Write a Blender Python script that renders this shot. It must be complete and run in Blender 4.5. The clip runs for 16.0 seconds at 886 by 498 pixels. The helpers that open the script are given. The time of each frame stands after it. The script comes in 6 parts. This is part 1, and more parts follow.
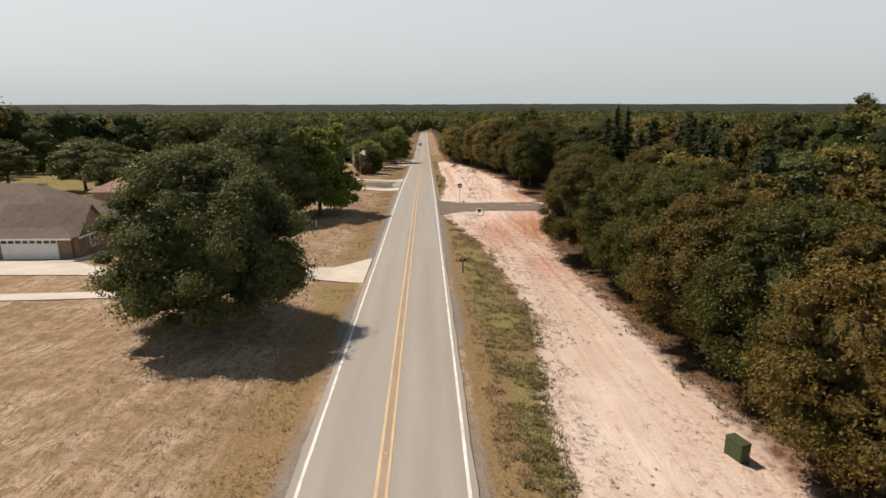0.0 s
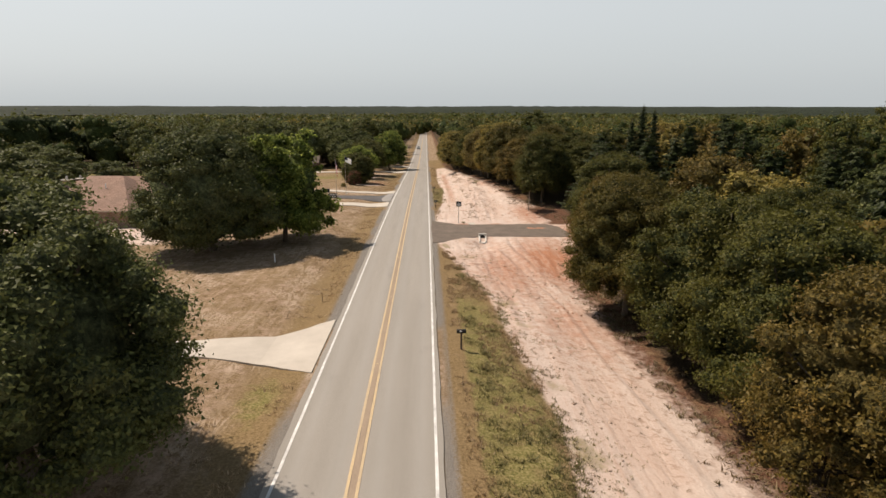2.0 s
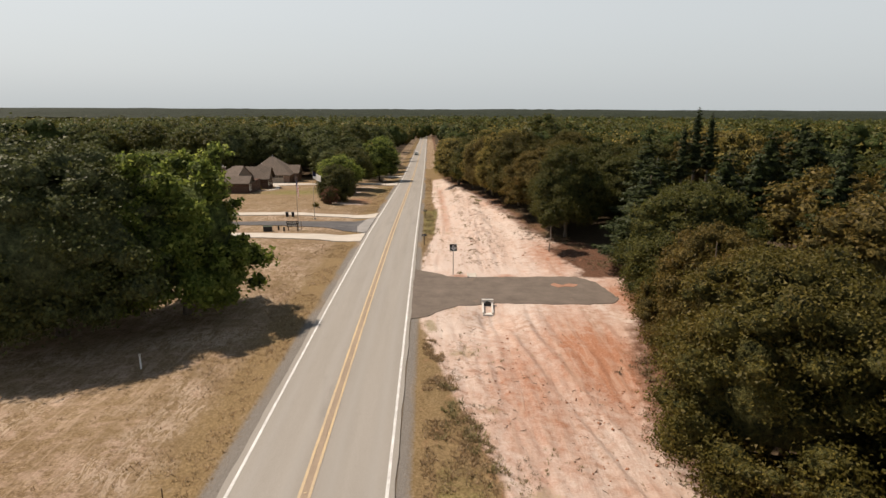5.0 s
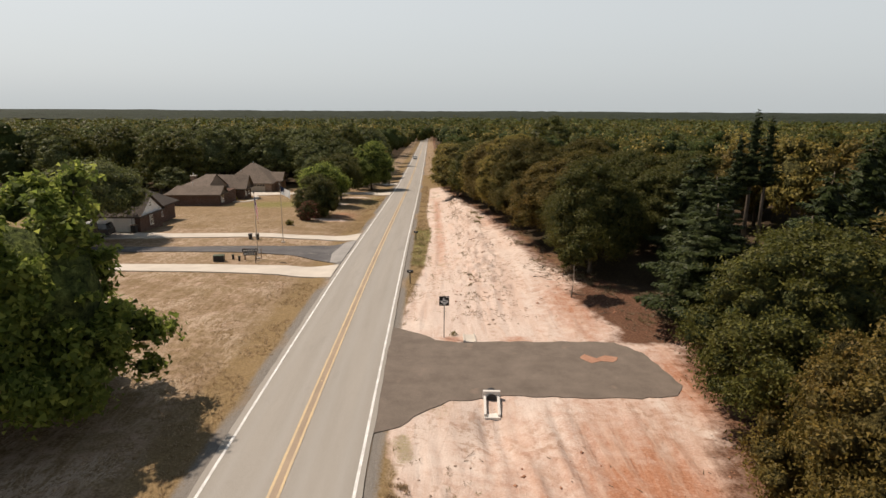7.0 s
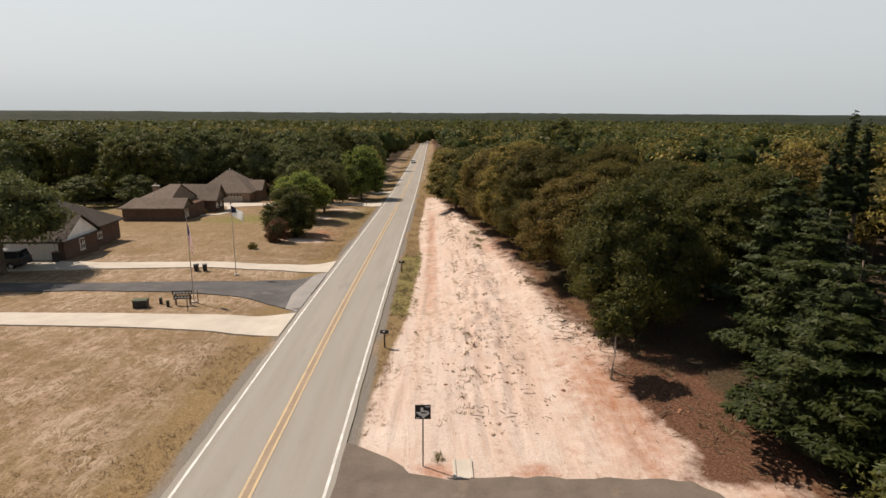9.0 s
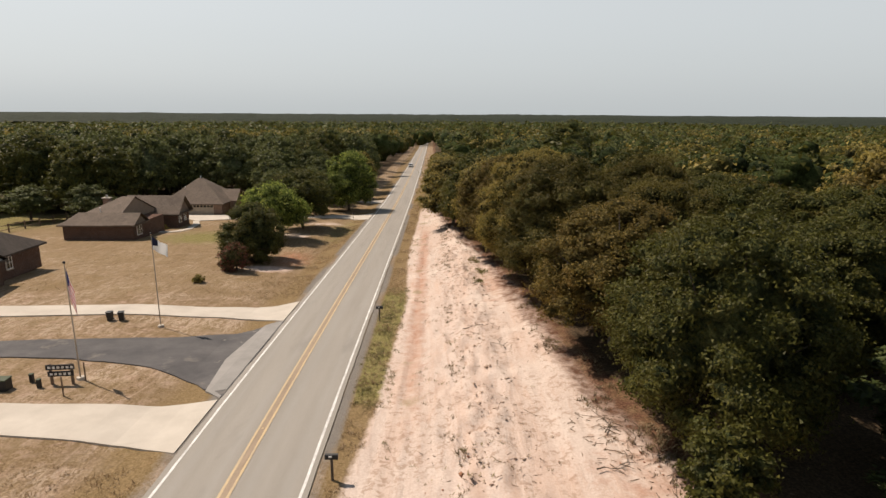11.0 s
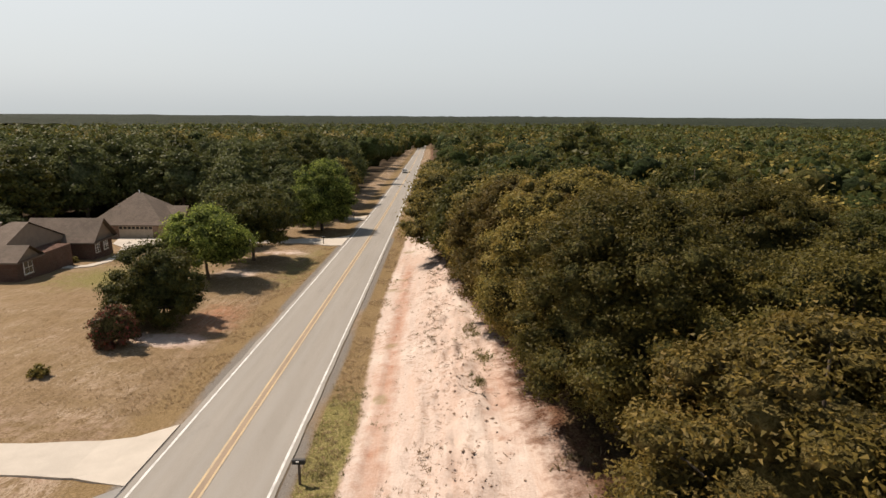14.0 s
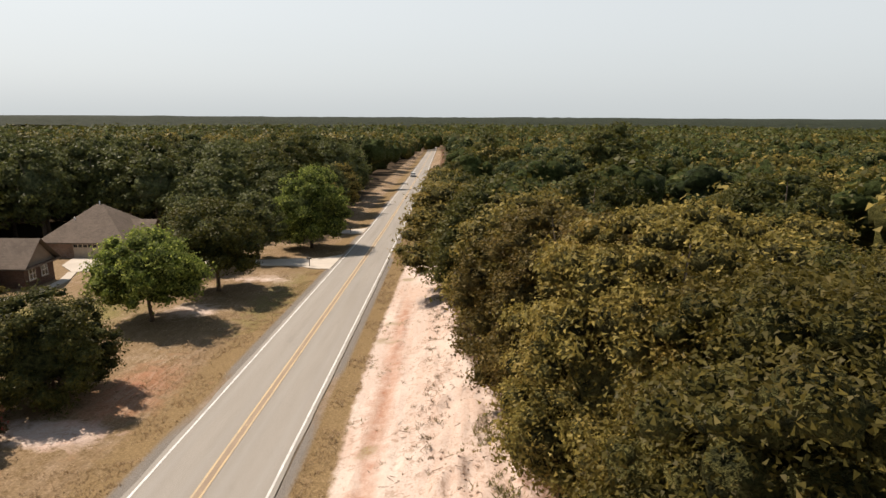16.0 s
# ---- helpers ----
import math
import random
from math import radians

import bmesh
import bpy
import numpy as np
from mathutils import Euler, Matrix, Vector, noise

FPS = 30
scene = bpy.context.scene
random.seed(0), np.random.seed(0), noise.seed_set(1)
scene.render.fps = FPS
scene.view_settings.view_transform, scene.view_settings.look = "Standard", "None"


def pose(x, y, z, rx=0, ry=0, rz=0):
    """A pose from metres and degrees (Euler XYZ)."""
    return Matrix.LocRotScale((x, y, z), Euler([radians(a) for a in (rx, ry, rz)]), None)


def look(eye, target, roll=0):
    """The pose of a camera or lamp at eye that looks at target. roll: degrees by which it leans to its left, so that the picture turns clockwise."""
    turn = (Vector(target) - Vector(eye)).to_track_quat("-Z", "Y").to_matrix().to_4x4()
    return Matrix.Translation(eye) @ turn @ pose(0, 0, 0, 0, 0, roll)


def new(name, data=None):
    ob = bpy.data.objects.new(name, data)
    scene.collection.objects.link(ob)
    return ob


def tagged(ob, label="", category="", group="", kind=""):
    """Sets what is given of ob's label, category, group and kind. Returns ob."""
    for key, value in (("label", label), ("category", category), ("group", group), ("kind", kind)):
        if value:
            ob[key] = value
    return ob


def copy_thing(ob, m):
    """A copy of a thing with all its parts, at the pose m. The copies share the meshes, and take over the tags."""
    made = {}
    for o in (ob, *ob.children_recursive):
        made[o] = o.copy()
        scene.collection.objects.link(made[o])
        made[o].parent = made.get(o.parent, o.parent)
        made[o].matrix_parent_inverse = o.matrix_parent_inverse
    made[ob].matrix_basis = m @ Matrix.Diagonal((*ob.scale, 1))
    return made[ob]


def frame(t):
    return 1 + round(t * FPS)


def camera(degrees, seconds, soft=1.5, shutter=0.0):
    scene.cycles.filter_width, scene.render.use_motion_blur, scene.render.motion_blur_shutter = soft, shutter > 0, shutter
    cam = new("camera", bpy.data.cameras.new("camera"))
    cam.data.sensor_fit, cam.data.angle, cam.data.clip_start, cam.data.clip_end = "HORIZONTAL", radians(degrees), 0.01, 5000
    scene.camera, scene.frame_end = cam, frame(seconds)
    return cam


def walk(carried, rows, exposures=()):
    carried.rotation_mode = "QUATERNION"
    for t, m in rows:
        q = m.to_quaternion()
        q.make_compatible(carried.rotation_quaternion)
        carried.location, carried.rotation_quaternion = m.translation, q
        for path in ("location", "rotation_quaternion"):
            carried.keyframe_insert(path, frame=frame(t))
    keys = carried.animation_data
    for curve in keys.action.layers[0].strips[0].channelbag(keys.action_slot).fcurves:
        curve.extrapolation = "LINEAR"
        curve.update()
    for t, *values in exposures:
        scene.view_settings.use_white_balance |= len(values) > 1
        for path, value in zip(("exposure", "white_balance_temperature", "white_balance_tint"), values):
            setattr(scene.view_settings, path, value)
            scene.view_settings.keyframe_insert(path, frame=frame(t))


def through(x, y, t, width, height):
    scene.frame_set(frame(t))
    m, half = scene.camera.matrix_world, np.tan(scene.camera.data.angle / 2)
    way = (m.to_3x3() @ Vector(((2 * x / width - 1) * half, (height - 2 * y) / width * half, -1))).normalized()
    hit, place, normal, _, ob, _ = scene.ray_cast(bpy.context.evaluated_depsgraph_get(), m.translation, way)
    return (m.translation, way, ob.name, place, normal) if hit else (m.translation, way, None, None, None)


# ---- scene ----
cam = camera(74.2, 16.0)
PATH = [
    (0.0, (1.476, -0.077, 14.237), (1.589, 3.801, 13.262), -0.07),
    (0.5, (1.721, 3.691, 14.211), (1.835, 7.569, 13.238), -0.03),
    (1.0, (1.976, 7.436, 14.187), (2.089, 11.315, 13.218), 0.00),
    (1.5, (2.239, 11.159, 14.164), (2.352, 15.039, 13.199), 0.04),
    (2.0, (2.510, 14.859, 14.144), (2.621, 18.740, 13.182), 0.07),
    (2.5, (2.788, 18.537, 14.125), (2.897, 22.419, 13.166), 0.10),
    (3.0, (3.072, 22.193, 14.107), (3.179, 26.076, 13.151), 0.12),
    (5.5, (4.641, 40.146, 14.027), (4.736, 44.032, 13.087), 0.24),
    (6.0, (4.957, 43.674, 14.012), (5.048, 47.562, 13.075), 0.26),
    (6.5, (5.271, 47.183, 13.996), (5.360, 51.071, 13.061), 0.27),
    (7.0, (5.585, 50.673, 13.979), (5.671, 54.562, 13.047), 0.29),
    (7.5, (5.899, 54.144, 13.961), (5.982, 58.034, 13.032), 0.30),
    (8.0, (6.204, 57.599, 13.942), (6.284, 61.489, 13.016), 0.31),
    (8.5, (6.505, 61.037, 13.921), (6.583, 64.928, 12.998), 0.32),
    (9.0, (6.804, 64.460, 13.899), (6.879, 68.352, 12.978), 0.33),
    (11.5, (8.103, 81.380, 13.753), (8.171, 85.274, 12.844), 0.35),
    (12.0, (8.369, 84.734, 13.715), (8.436, 88.629, 12.808), 0.35),
    (12.5, (8.625, 88.081, 13.673), (8.692, 91.977, 12.769), 0.35),
    (13.0, (8.882, 91.423, 13.628), (8.951, 95.319, 12.726), 0.34),
    (13.5, (9.128, 94.761, 13.579), (9.197, 98.657, 12.679), 0.33),
    (14.0, (9.362, 98.097, 13.526), (9.433, 101.994, 12.627), 0.33),
    (14.5, (9.559, 101.433, 13.469), (9.633, 105.330, 12.571), 0.32),
    (15.0, (9.742, 104.770, 13.407), (9.818, 108.668, 12.510), 0.31),
    (15.5, (9.911, 108.111, 13.340), (9.969, 112.009, 12.445), 0.29),
    (16.0, (10.063, 111.456, 13.267), (10.055, 115.355, 12.374), 0.28),
]
walk(cam, [(t, look(eye, target, roll)) for t, eye, target, roll in PATH], exposures=[(0.0, 0.13), (12.5, 0.11), (16.0, 0.32)])

# ---- world, sun, exposure ----
SUN_FROM = Vector((-0.57, 0.35, 1.0)).normalized()
world = bpy.data.worlds.new("hazy_sky")
scene.world = world
world.use_nodes = True
wn, wl = world.node_tree.nodes, world.node_tree.links
wn.clear()
sky = wn.new("ShaderNodeTexSky")
sky.sky_type = "NISHITA"
sky.sun_disc = False
sky.sun_elevation = math.asin(SUN_FROM.z)
sky.sun_rotation = math.atan2(SUN_FROM.x, SUN_FROM.y)
sky.air_density, sky.dust_density, sky.ozone_density = 1.0, 4.0, 1.0
pale = wn.new("ShaderNodeHueSaturation")
pale.inputs["Saturation"].default_value = 0.35
veil = wn.new("ShaderNodeMix")
veil.data_type = "RGBA"
veil.inputs["Factor"].default_value = 0.62
veil.inputs["B"].default_value = (7.9, 8.35, 8.5, 1)
back = wn.new("ShaderNodeBackground")
back.inputs["Strength"].default_value = 0.094
wout = wn.new("ShaderNodeOutputWorld")
wl.new(sky.outputs["Color"], pale.inputs["Color"])
wl.new(pale.outputs["Color"], veil.inputs["A"])
# haze whitens the sky near the horizon; overhead it is a deeper, darker blue
lie = wn.new("ShaderNodeTexCoord")
rise = wn.new("ShaderNodeSeparateXYZ")
wl.new(lie.outputs["Generated"], rise.inputs["Vector"])
fade = wn.new("ShaderNodeMapRange")
fade.interpolation_type = "SMOOTHSTEP"
fade.inputs["From Min"].default_value, fade.inputs["From Max"].default_value = 0.18, 0.55
wl.new(rise.outputs["Z"], fade.inputs["Value"])
deep = wn.new("ShaderNodeMix")
deep.data_type = "RGBA"
deep.inputs["B"].default_value = (1.9, 2.3, 2.9, 1)
wl.new(fade.outputs["Result"], deep.inputs["Factor"])
wl.new(veil.outputs["Result"], deep.inputs["A"])
wl.new(deep.outputs["Result"], back.inputs["Color"])
wl.new(back.outputs["Background"], wout.inputs["Surface"])
sun_data = bpy.data.lights.new("sun", "SUN")
sun_data.energy, sun_data.angle, sun_data.color = 5.0, radians(0.8), (1.0, 0.855, 0.72)
sun = new("sun", sun_data)
sun.matrix_world = look((0, 0, 80), Vector((0, 0, 80)) - SUN_FROM)

# ---- materials ----


def material(name, rough=0.85, spec=0.2, metal=0.0):
    m = bpy.data.materials.new(name)
    m.use_nodes = True
    b = m.node_tree.nodes["Principled BSDF"]
    b.inputs["Roughness"].default_value = rough
    b.inputs["Specular IOR Level"].default_value = spec
    b.inputs["Metallic"].default_value = metal
    return m, m.node_tree.nodes, m.node_tree.links, b


def coords(nodes, links, scale=(1, 1, 1), kind="Object"):
    tc = nodes.new("ShaderNodeTexCoord")
    mp = nodes.new("ShaderNodeMapping")
    mp.inputs["Scale"].default_value = scale
    links.new(tc.outputs[kind], mp.inputs["Vector"])
    return mp.outputs["Vector"]


def grain(nodes, links, vec, scale, detail=4, rough=0.6, warp=0.0):
    n = nodes.new("ShaderNodeTexNoise")
    n.inputs["Scale"].default_value = scale
    n.inputs["Detail"].default_value = detail
    n.inputs["Roughness"].default_value = rough
    n.inputs["Distortion"].default_value = warp
    links.new(vec, n.inputs["Vector"])
    return n.outputs["Fac"]


def ramp(nodes, links, fac, stops):
    r = nodes.new("ShaderNodeValToRGB")
    els = r.color_ramp.elements
    while len(els) < len(stops):
        els.new(0.5)
    for e, (p, c) in zip(els, stops):
        e.position = p
        e.color = (*c, 1) if len(c) == 3 else c
    links.new(fac, r.inputs["Fac"])
    return r.outputs["Color"]


def blend(nodes, links, fac, a, b, mode="MIX"):
    m = nodes.new("ShaderNodeMix")
    m.data_type, m.blend_type = "RGBA", mode
    for sock, v in (("Factor", fac), ("A", a), ("B", b)):
        if isinstance(v, (int, float)):
            m.inputs[sock].default_value = v
        elif isinstance(v, tuple):
            m.inputs[sock].default_value = (*v, 1)
        else:
            links.new(v, m.inputs[sock])
    return m.outputs["Result"]


def sums(nodes, links, op, a, b=0.0, clamp=False):
    m = nodes.new("ShaderNodeMath")
    m.operation, m.use_clamp = op, clamp
    for i, v in enumerate((a, b)):
        if isinstance(v, (int, float)):
            m.inputs[i].default_value = v
        else:
            links.new(v, m.inputs[i])
    return m.outputs["Value"]


def relief(nodes, links, b, height, strength=0.4, dist=0.02):
    n = nodes.new("ShaderNodeBump")
    n.inputs["Strength"].default_value, n.inputs["Distance"].default_value = strength, dist
    links.new(height, n.inputs["Height"])
    links.new(n.outputs["Normal"], b.inputs["Normal"])


def mottled(name, dark, light, scale=3.0, fine=40.0, rough=0.85, spec=0.2, metal=0.0, bump=0.3, dist=0.01, stretch=(1, 1, 1)):
    """A plain surface with blotches, fine grain and relief."""
    m, n, l, b = material(name, rough, spec, metal)
    v = coords(n, l, stretch)
    big, small = grain(n, l, v, scale, 5), grain(n, l, v, fine, 3)
    both = sums(n, l, "ADD", sums(n, l, "MULTIPLY", big, 0.65), sums(n, l, "MULTIPLY", small, 0.35))
    l.new(ramp(n, l, both, ((0.32, dark), (0.68, light))), b.inputs["Base Color"])
    relief(n, l, b, both, bump, dist)
    return m


def leafy(name, deep, mid, tip, odd, through=0.32):
    """Foliage: every leaf its own tone, with patches of turning leaves."""
    m, n, l, b = material(name, 0.55, 0.17)
    v = coords(n, l)
    geo = n.new("ShaderNodeNewGeometry")
    info = n.new("ShaderNodeObjectInfo")
    base = ramp(n, l, geo.outputs["Random Per Island"], ((0.0, deep), (0.66, mid), (1.0, tip)))
    patch = grain(n, l, v, 0.45, 3)
    turn = n.new("ShaderNodeMapRange")
    turn.inputs["From Min"].default_value, turn.inputs["From Max"].default_value = 0.5, 0.72
    l.new(patch, turn.inputs["Value"])
    col = blend(n, l, sums(n, l, "MULTIPLY", turn.outputs["Result"], 0.6), base, odd)
    stand = sums(n, l, "MULTIPLY", grain(n, l, v, 0.11, 2), 0.55)
    tone = sums(n, l, "ADD", sums(n, l, "ADD", sums(n, l, "MULTIPLY", info.outputs["Random"], 0.24), 0.60), stand)
    hsv = n.new("ShaderNodeHueSaturation")
    l.new(col, hsv.inputs["Color"])
    l.new(tone, hsv.inputs["Value"])
    l.new(hsv.outputs["Color"], b.inputs["Base Color"])
    tr = n.new("ShaderNodeBsdfTranslucent")
    l.new(hsv.outputs["Color"], tr.inputs["Color"])
    mix = n.new("ShaderNodeMixShader")
    mix.inputs["Fac"].default_value = through
    l.new(b.outputs["BSDF"], mix.inputs[1])
    l.new(tr.outputs["BSDF"], mix.inputs[2])
    l.new(mix.outputs["Shader"], n["Material Output"].inputs["Surface"])
    return m


LEAF_OAK = leafy("oak_leaves", (0.051, 0.050, 0.011), (0.082, 0.083, 0.016), (0.133, 0.124, 0.026), (0.112, 0.093, 0.019))
LEAF_OLIVE = leafy("olive_oak_leaves", (0.144, 0.122, 0.030), (0.237, 0.189, 0.045), (0.377, 0.288, 0.073), (0.321, 0.212, 0.055))
# olive oak leaves toned down: shade on the near crowns' sides put into the colour
LEAF_NEAR = leafy("dimmed_oak_leaves", (0.064, 0.055, 0.011), (0.103, 0.087, 0.017), (0.173, 0.137, 0.030), (0.149, 0.100, 0.021))
LEAF_RUST = leafy("turning_oak_leaves", (0.083, 0.065, 0.015), (0.140, 0.103, 0.023), (0.223, 0.155, 0.038), (0.196, 0.110, 0.025))
LEAF_BRIGHT = leafy("bright_green_leaves", (0.092, 0.123, 0.028), (0.181, 0.228, 0.045), (0.401, 0.429, 0.099), (0.251, 0.271, 0.060), 0.60)
LEAF_CEDAR = leafy("cedar_sprays", (0.022, 0.031, 0.008), (0.038, 0.051, 0.012), (0.065, 0.075, 0.020), (0.048, 0.052, 0.012), 0.12)
LEAF_DARK = leafy("dark_oak_leaves", (0.068, 0.075, 0.022), (0.109, 0.122, 0.038), (0.183, 0.190, 0.060), (0.144, 0.139, 0.043))
LEAF_RED = leafy("crape_myrtle_leaves", (0.045, 0.042, 0.018), (0.120, 0.092, 0.040), (0.360, 0.075, 0.066), (0.250, 0.065, 0.055))


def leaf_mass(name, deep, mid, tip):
    """The closed inner skin of a crown: leaves too small or too deep to model singly, as mottling and deep relief. The
    ramp also darkens the relief's hollows, painting in the shade between leaves.
    """
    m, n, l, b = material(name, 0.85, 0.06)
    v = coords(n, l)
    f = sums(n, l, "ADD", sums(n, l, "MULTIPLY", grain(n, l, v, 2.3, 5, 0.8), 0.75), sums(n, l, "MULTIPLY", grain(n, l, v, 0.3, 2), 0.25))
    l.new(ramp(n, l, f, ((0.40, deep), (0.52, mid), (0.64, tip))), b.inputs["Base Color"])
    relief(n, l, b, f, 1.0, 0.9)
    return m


# first tone of each: near-black hollows, shade between leaves put into the colour
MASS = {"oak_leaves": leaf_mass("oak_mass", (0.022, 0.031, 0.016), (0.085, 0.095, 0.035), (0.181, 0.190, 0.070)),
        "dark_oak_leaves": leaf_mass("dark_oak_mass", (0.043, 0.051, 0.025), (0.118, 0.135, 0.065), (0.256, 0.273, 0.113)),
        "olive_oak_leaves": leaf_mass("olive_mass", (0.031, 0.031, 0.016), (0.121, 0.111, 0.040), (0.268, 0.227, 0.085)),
        "dimmed_oak_leaves": leaf_mass("near_oak_mass", (0.022, 0.026, 0.012), (0.095, 0.091, 0.031), (0.211, 0.190, 0.066)),
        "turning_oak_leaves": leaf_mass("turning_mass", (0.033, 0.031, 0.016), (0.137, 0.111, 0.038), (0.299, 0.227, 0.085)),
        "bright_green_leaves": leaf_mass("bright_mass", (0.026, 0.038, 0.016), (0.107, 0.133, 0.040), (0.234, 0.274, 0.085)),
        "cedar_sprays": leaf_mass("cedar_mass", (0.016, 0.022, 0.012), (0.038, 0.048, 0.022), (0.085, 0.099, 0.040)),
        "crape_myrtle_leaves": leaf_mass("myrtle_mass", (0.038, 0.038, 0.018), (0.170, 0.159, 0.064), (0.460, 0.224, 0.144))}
BARK = mottled("bark", (0.055, 0.042, 0.032), (0.19, 0.155, 0.12), 5, 30, 0.9, 0.1, bump=0.8, dist=0.03, stretch=(1, 1, 0.25))
CONCRETE = mottled("pale_concrete", (0.430, 0.385, 0.327), (0.570, 0.516, 0.445), 0.6, 25, 0.9, 0.2, bump=0.15)
PALE_CONCRETE = mottled("new_concrete", (0.56, 0.53, 0.48), (0.70, 0.67, 0.62), 1.5, 25, 0.9, 0.2, bump=0.15)
WHITE_LINE = mottled("white_road_paint", (0.42, 0.41, 0.39), (0.82, 0.81, 0.78), 2.5, 18, 0.7, 0.25, bump=0.2, stretch=(1, 0.5, 1))
YELLOW_LINE = mottled("yellow_road_paint", (0.40, 0.32, 0.23), (0.60, 0.45, 0.25), 2.0, 16, 0.7, 0.25, bump=0.2, stretch=(1, 0.4, 1))
LINE_DUST = mottled("dusty_worn_asphalt", (0.25, 0.195, 0.145), (0.36, 0.28, 0.205), 1.5, 20, 0.9, 0.15, stretch=(1, 0.3, 1))
BLACK = mottled("black_paint", (0.012, 0.012, 0.013), (0.03, 0.03, 0.03), 6, 60, 0.5, 0.4)
WHITE = mottled("white_paint", (0.70, 0.69, 0.66), (0.82, 0.81, 0.79), 1.5, 30, 0.6, 0.3)
STEEL = mottled("galvanised_steel", (0.34, 0.34, 0.33), (0.52, 0.52, 0.51), 8, 50, 0.45, 0.5, 0.8)
OLIVE_PAINT = mottled("olive_green_paint", (0.040, 0.052, 0.024), (0.062, 0.078, 0.036), 3, 40, 0.55, 0.35)
WOOD = mottled("weathered_wood", (0.12, 0.085, 0.055), (0.26, 0.19, 0.13), 4, 30, 0.85, 0.15, stretch=(4, 4, 0.6))
GLASS = material("window_glass", 0.05, 0.6)[0]
GLASS.node_tree.nodes["Principled BSDF"].inputs["Base Color"].default_value = (0.02, 0.024, 0.028, 1)
GABLE_TAN = mottled("tan_board_siding", (0.215, 0.165, 0.125), (0.285, 0.225, 0.175), 1.5, 20, 0.8, 0.2)
TRIM = mottled("tan_trim", (0.36, 0.30, 0.23), (0.46, 0.39, 0.31), 2, 30, 0.7, 0.25)


def asphalt_material():
    m, n, l, b = material("worn_asphalt", 0.88, 0.25)
    v = coords(n, l)
    big = grain(n, l, coords(n, l, (0.9, 0.05, 1)), 1.0, 4)
    fine = grain(n, l, v, 55, 3)
    col = ramp(n, l, big, ((0.3, (0.265, 0.240, 0.205)), (0.7, (0.335, 0.305, 0.265))))
    col = blend(n, l, 0.32, col, ramp(n, l, fine, ((0.35, (0.13, 0.122, 0.11)), (0.65, (0.40, 0.38, 0.35)))))
    # polished wheel paths, four along the road
    sep = n.new("ShaderNodeSeparateXYZ")
    l.new(v, sep.inputs["Vector"])
    off = sums(n, l, "ABSOLUTE", sums(n, l, "SUBTRACT", sums(n, l, "ABSOLUTE", sep.outputs["X"]), 1.5))
    path = sums(n, l, "SUBTRACT", 1.0, sums(n, l, "MULTIPLY", sums(n, l, "ABSOLUTE", sums(n, l, "SUBTRACT", off, 0.75)), 2.6), True)
    col = blend(n, l, sums(n, l, "MULTIPLY", path, 0.30), col, (0.33, 0.315, 0.29))
    # darker patches and tar stains
    spot = ramp(n, l, grain(n, l, coords(n, l, (0.6, 0.16, 1)), 1.0, 6, 0.7), ((0.60, (0, 0, 0)), (0.72, (1, 1, 1))))
    col = blend(n, l, sums(n, l, "MULTIPLY", spot, 0.25), col, (0.15, 0.14, 0.13))
    l.new(col, b.inputs["Base Color"])
    relief(n, l, b, fine, 0.3, 0.006)
    return m


ASPHALT = asphalt_material()
DARK_ASPHALT = mottled("dark_patchy_asphalt", (0.063, 0.061, 0.063), (0.141, 0.133, 0.130), 0.5, 30, 0.9, 0.2, bump=0.3)
MILLINGS = mottled("brown_grey_asphalt_millings", (0.115, 0.094, 0.077), (0.195, 0.160, 0.132), 0.7, 16, 0.95, 0.1, bump=0.6, dist=0.02)


def dusted(m, colour, scale, lo, hi, amount):
    """Lays patches of blown earth over a paved surface."""
    n, l = m.node_tree.nodes, m.node_tree.links
    b = n["Principled BSDF"]
    was = b.inputs["Base Color"].links[0].from_socket
    f = ramp(n, l, grain(n, l, coords(n, l), scale, 6, 0.65), ((lo, (0, 0, 0)), (hi, (1, 1, 1))))
    l.new(blend(n, l, sums(n, l, "MULTIPLY", f, amount), was, colour), b.inputs["Base Color"])


dusted(MILLINGS, (0.30, 0.22, 0.17), 0.42, 0.62, 0.72, 0.45)
dusted(DARK_ASPHALT, (0.33, 0.29, 0.24), 0.35, 0.58, 0.70, 0.45)
dusted(DARK_ASPHALT, (0.40, 0.36, 0.31), 1.1, 0.66, 0.72, 0.6)
PALE_APRON = mottled("dusty_asphalt_apron", (0.22, 0.21, 0.195), (0.34, 0.32, 0.30), 0.6, 28, 0.9, 0.2)


def shingles(name, dark, light):
    m, n, l, b = material(name, 0.92, 0.15)
    v = coords(n, l)
    br = n.new("ShaderNodeTexBrick")
    br.inputs["Scale"].default_value = 1.0
    br.inputs["Brick Width"].default_value, br.inputs["Row Height"].default_value = 0.32, 0.14
    br.inputs["Mortar Size"].default_value = 0.006
    br.inputs["Color1"].default_value, br.inputs["Color2"].default_value = (*dark, 1), (*light, 1)
    br.inputs["Mortar"].default_value = tuple(c * 0.75 for c in dark) + (1,)
    l.new(v, br.inputs["Vector"])
    big = ramp(n, l, grain(n, l, v, 0.4, 4), ((0.3, (0.82, 0.82, 0.82)), (0.7, (1.12, 1.1, 1.08))))
    l.new(blend(n, l, 1.0, br.outputs["Color"], big, "MULTIPLY"), b.inputs["Base Color"])
    relief(n, l, b, br.outputs["Fac"], 0.4, 0.01)
    return m


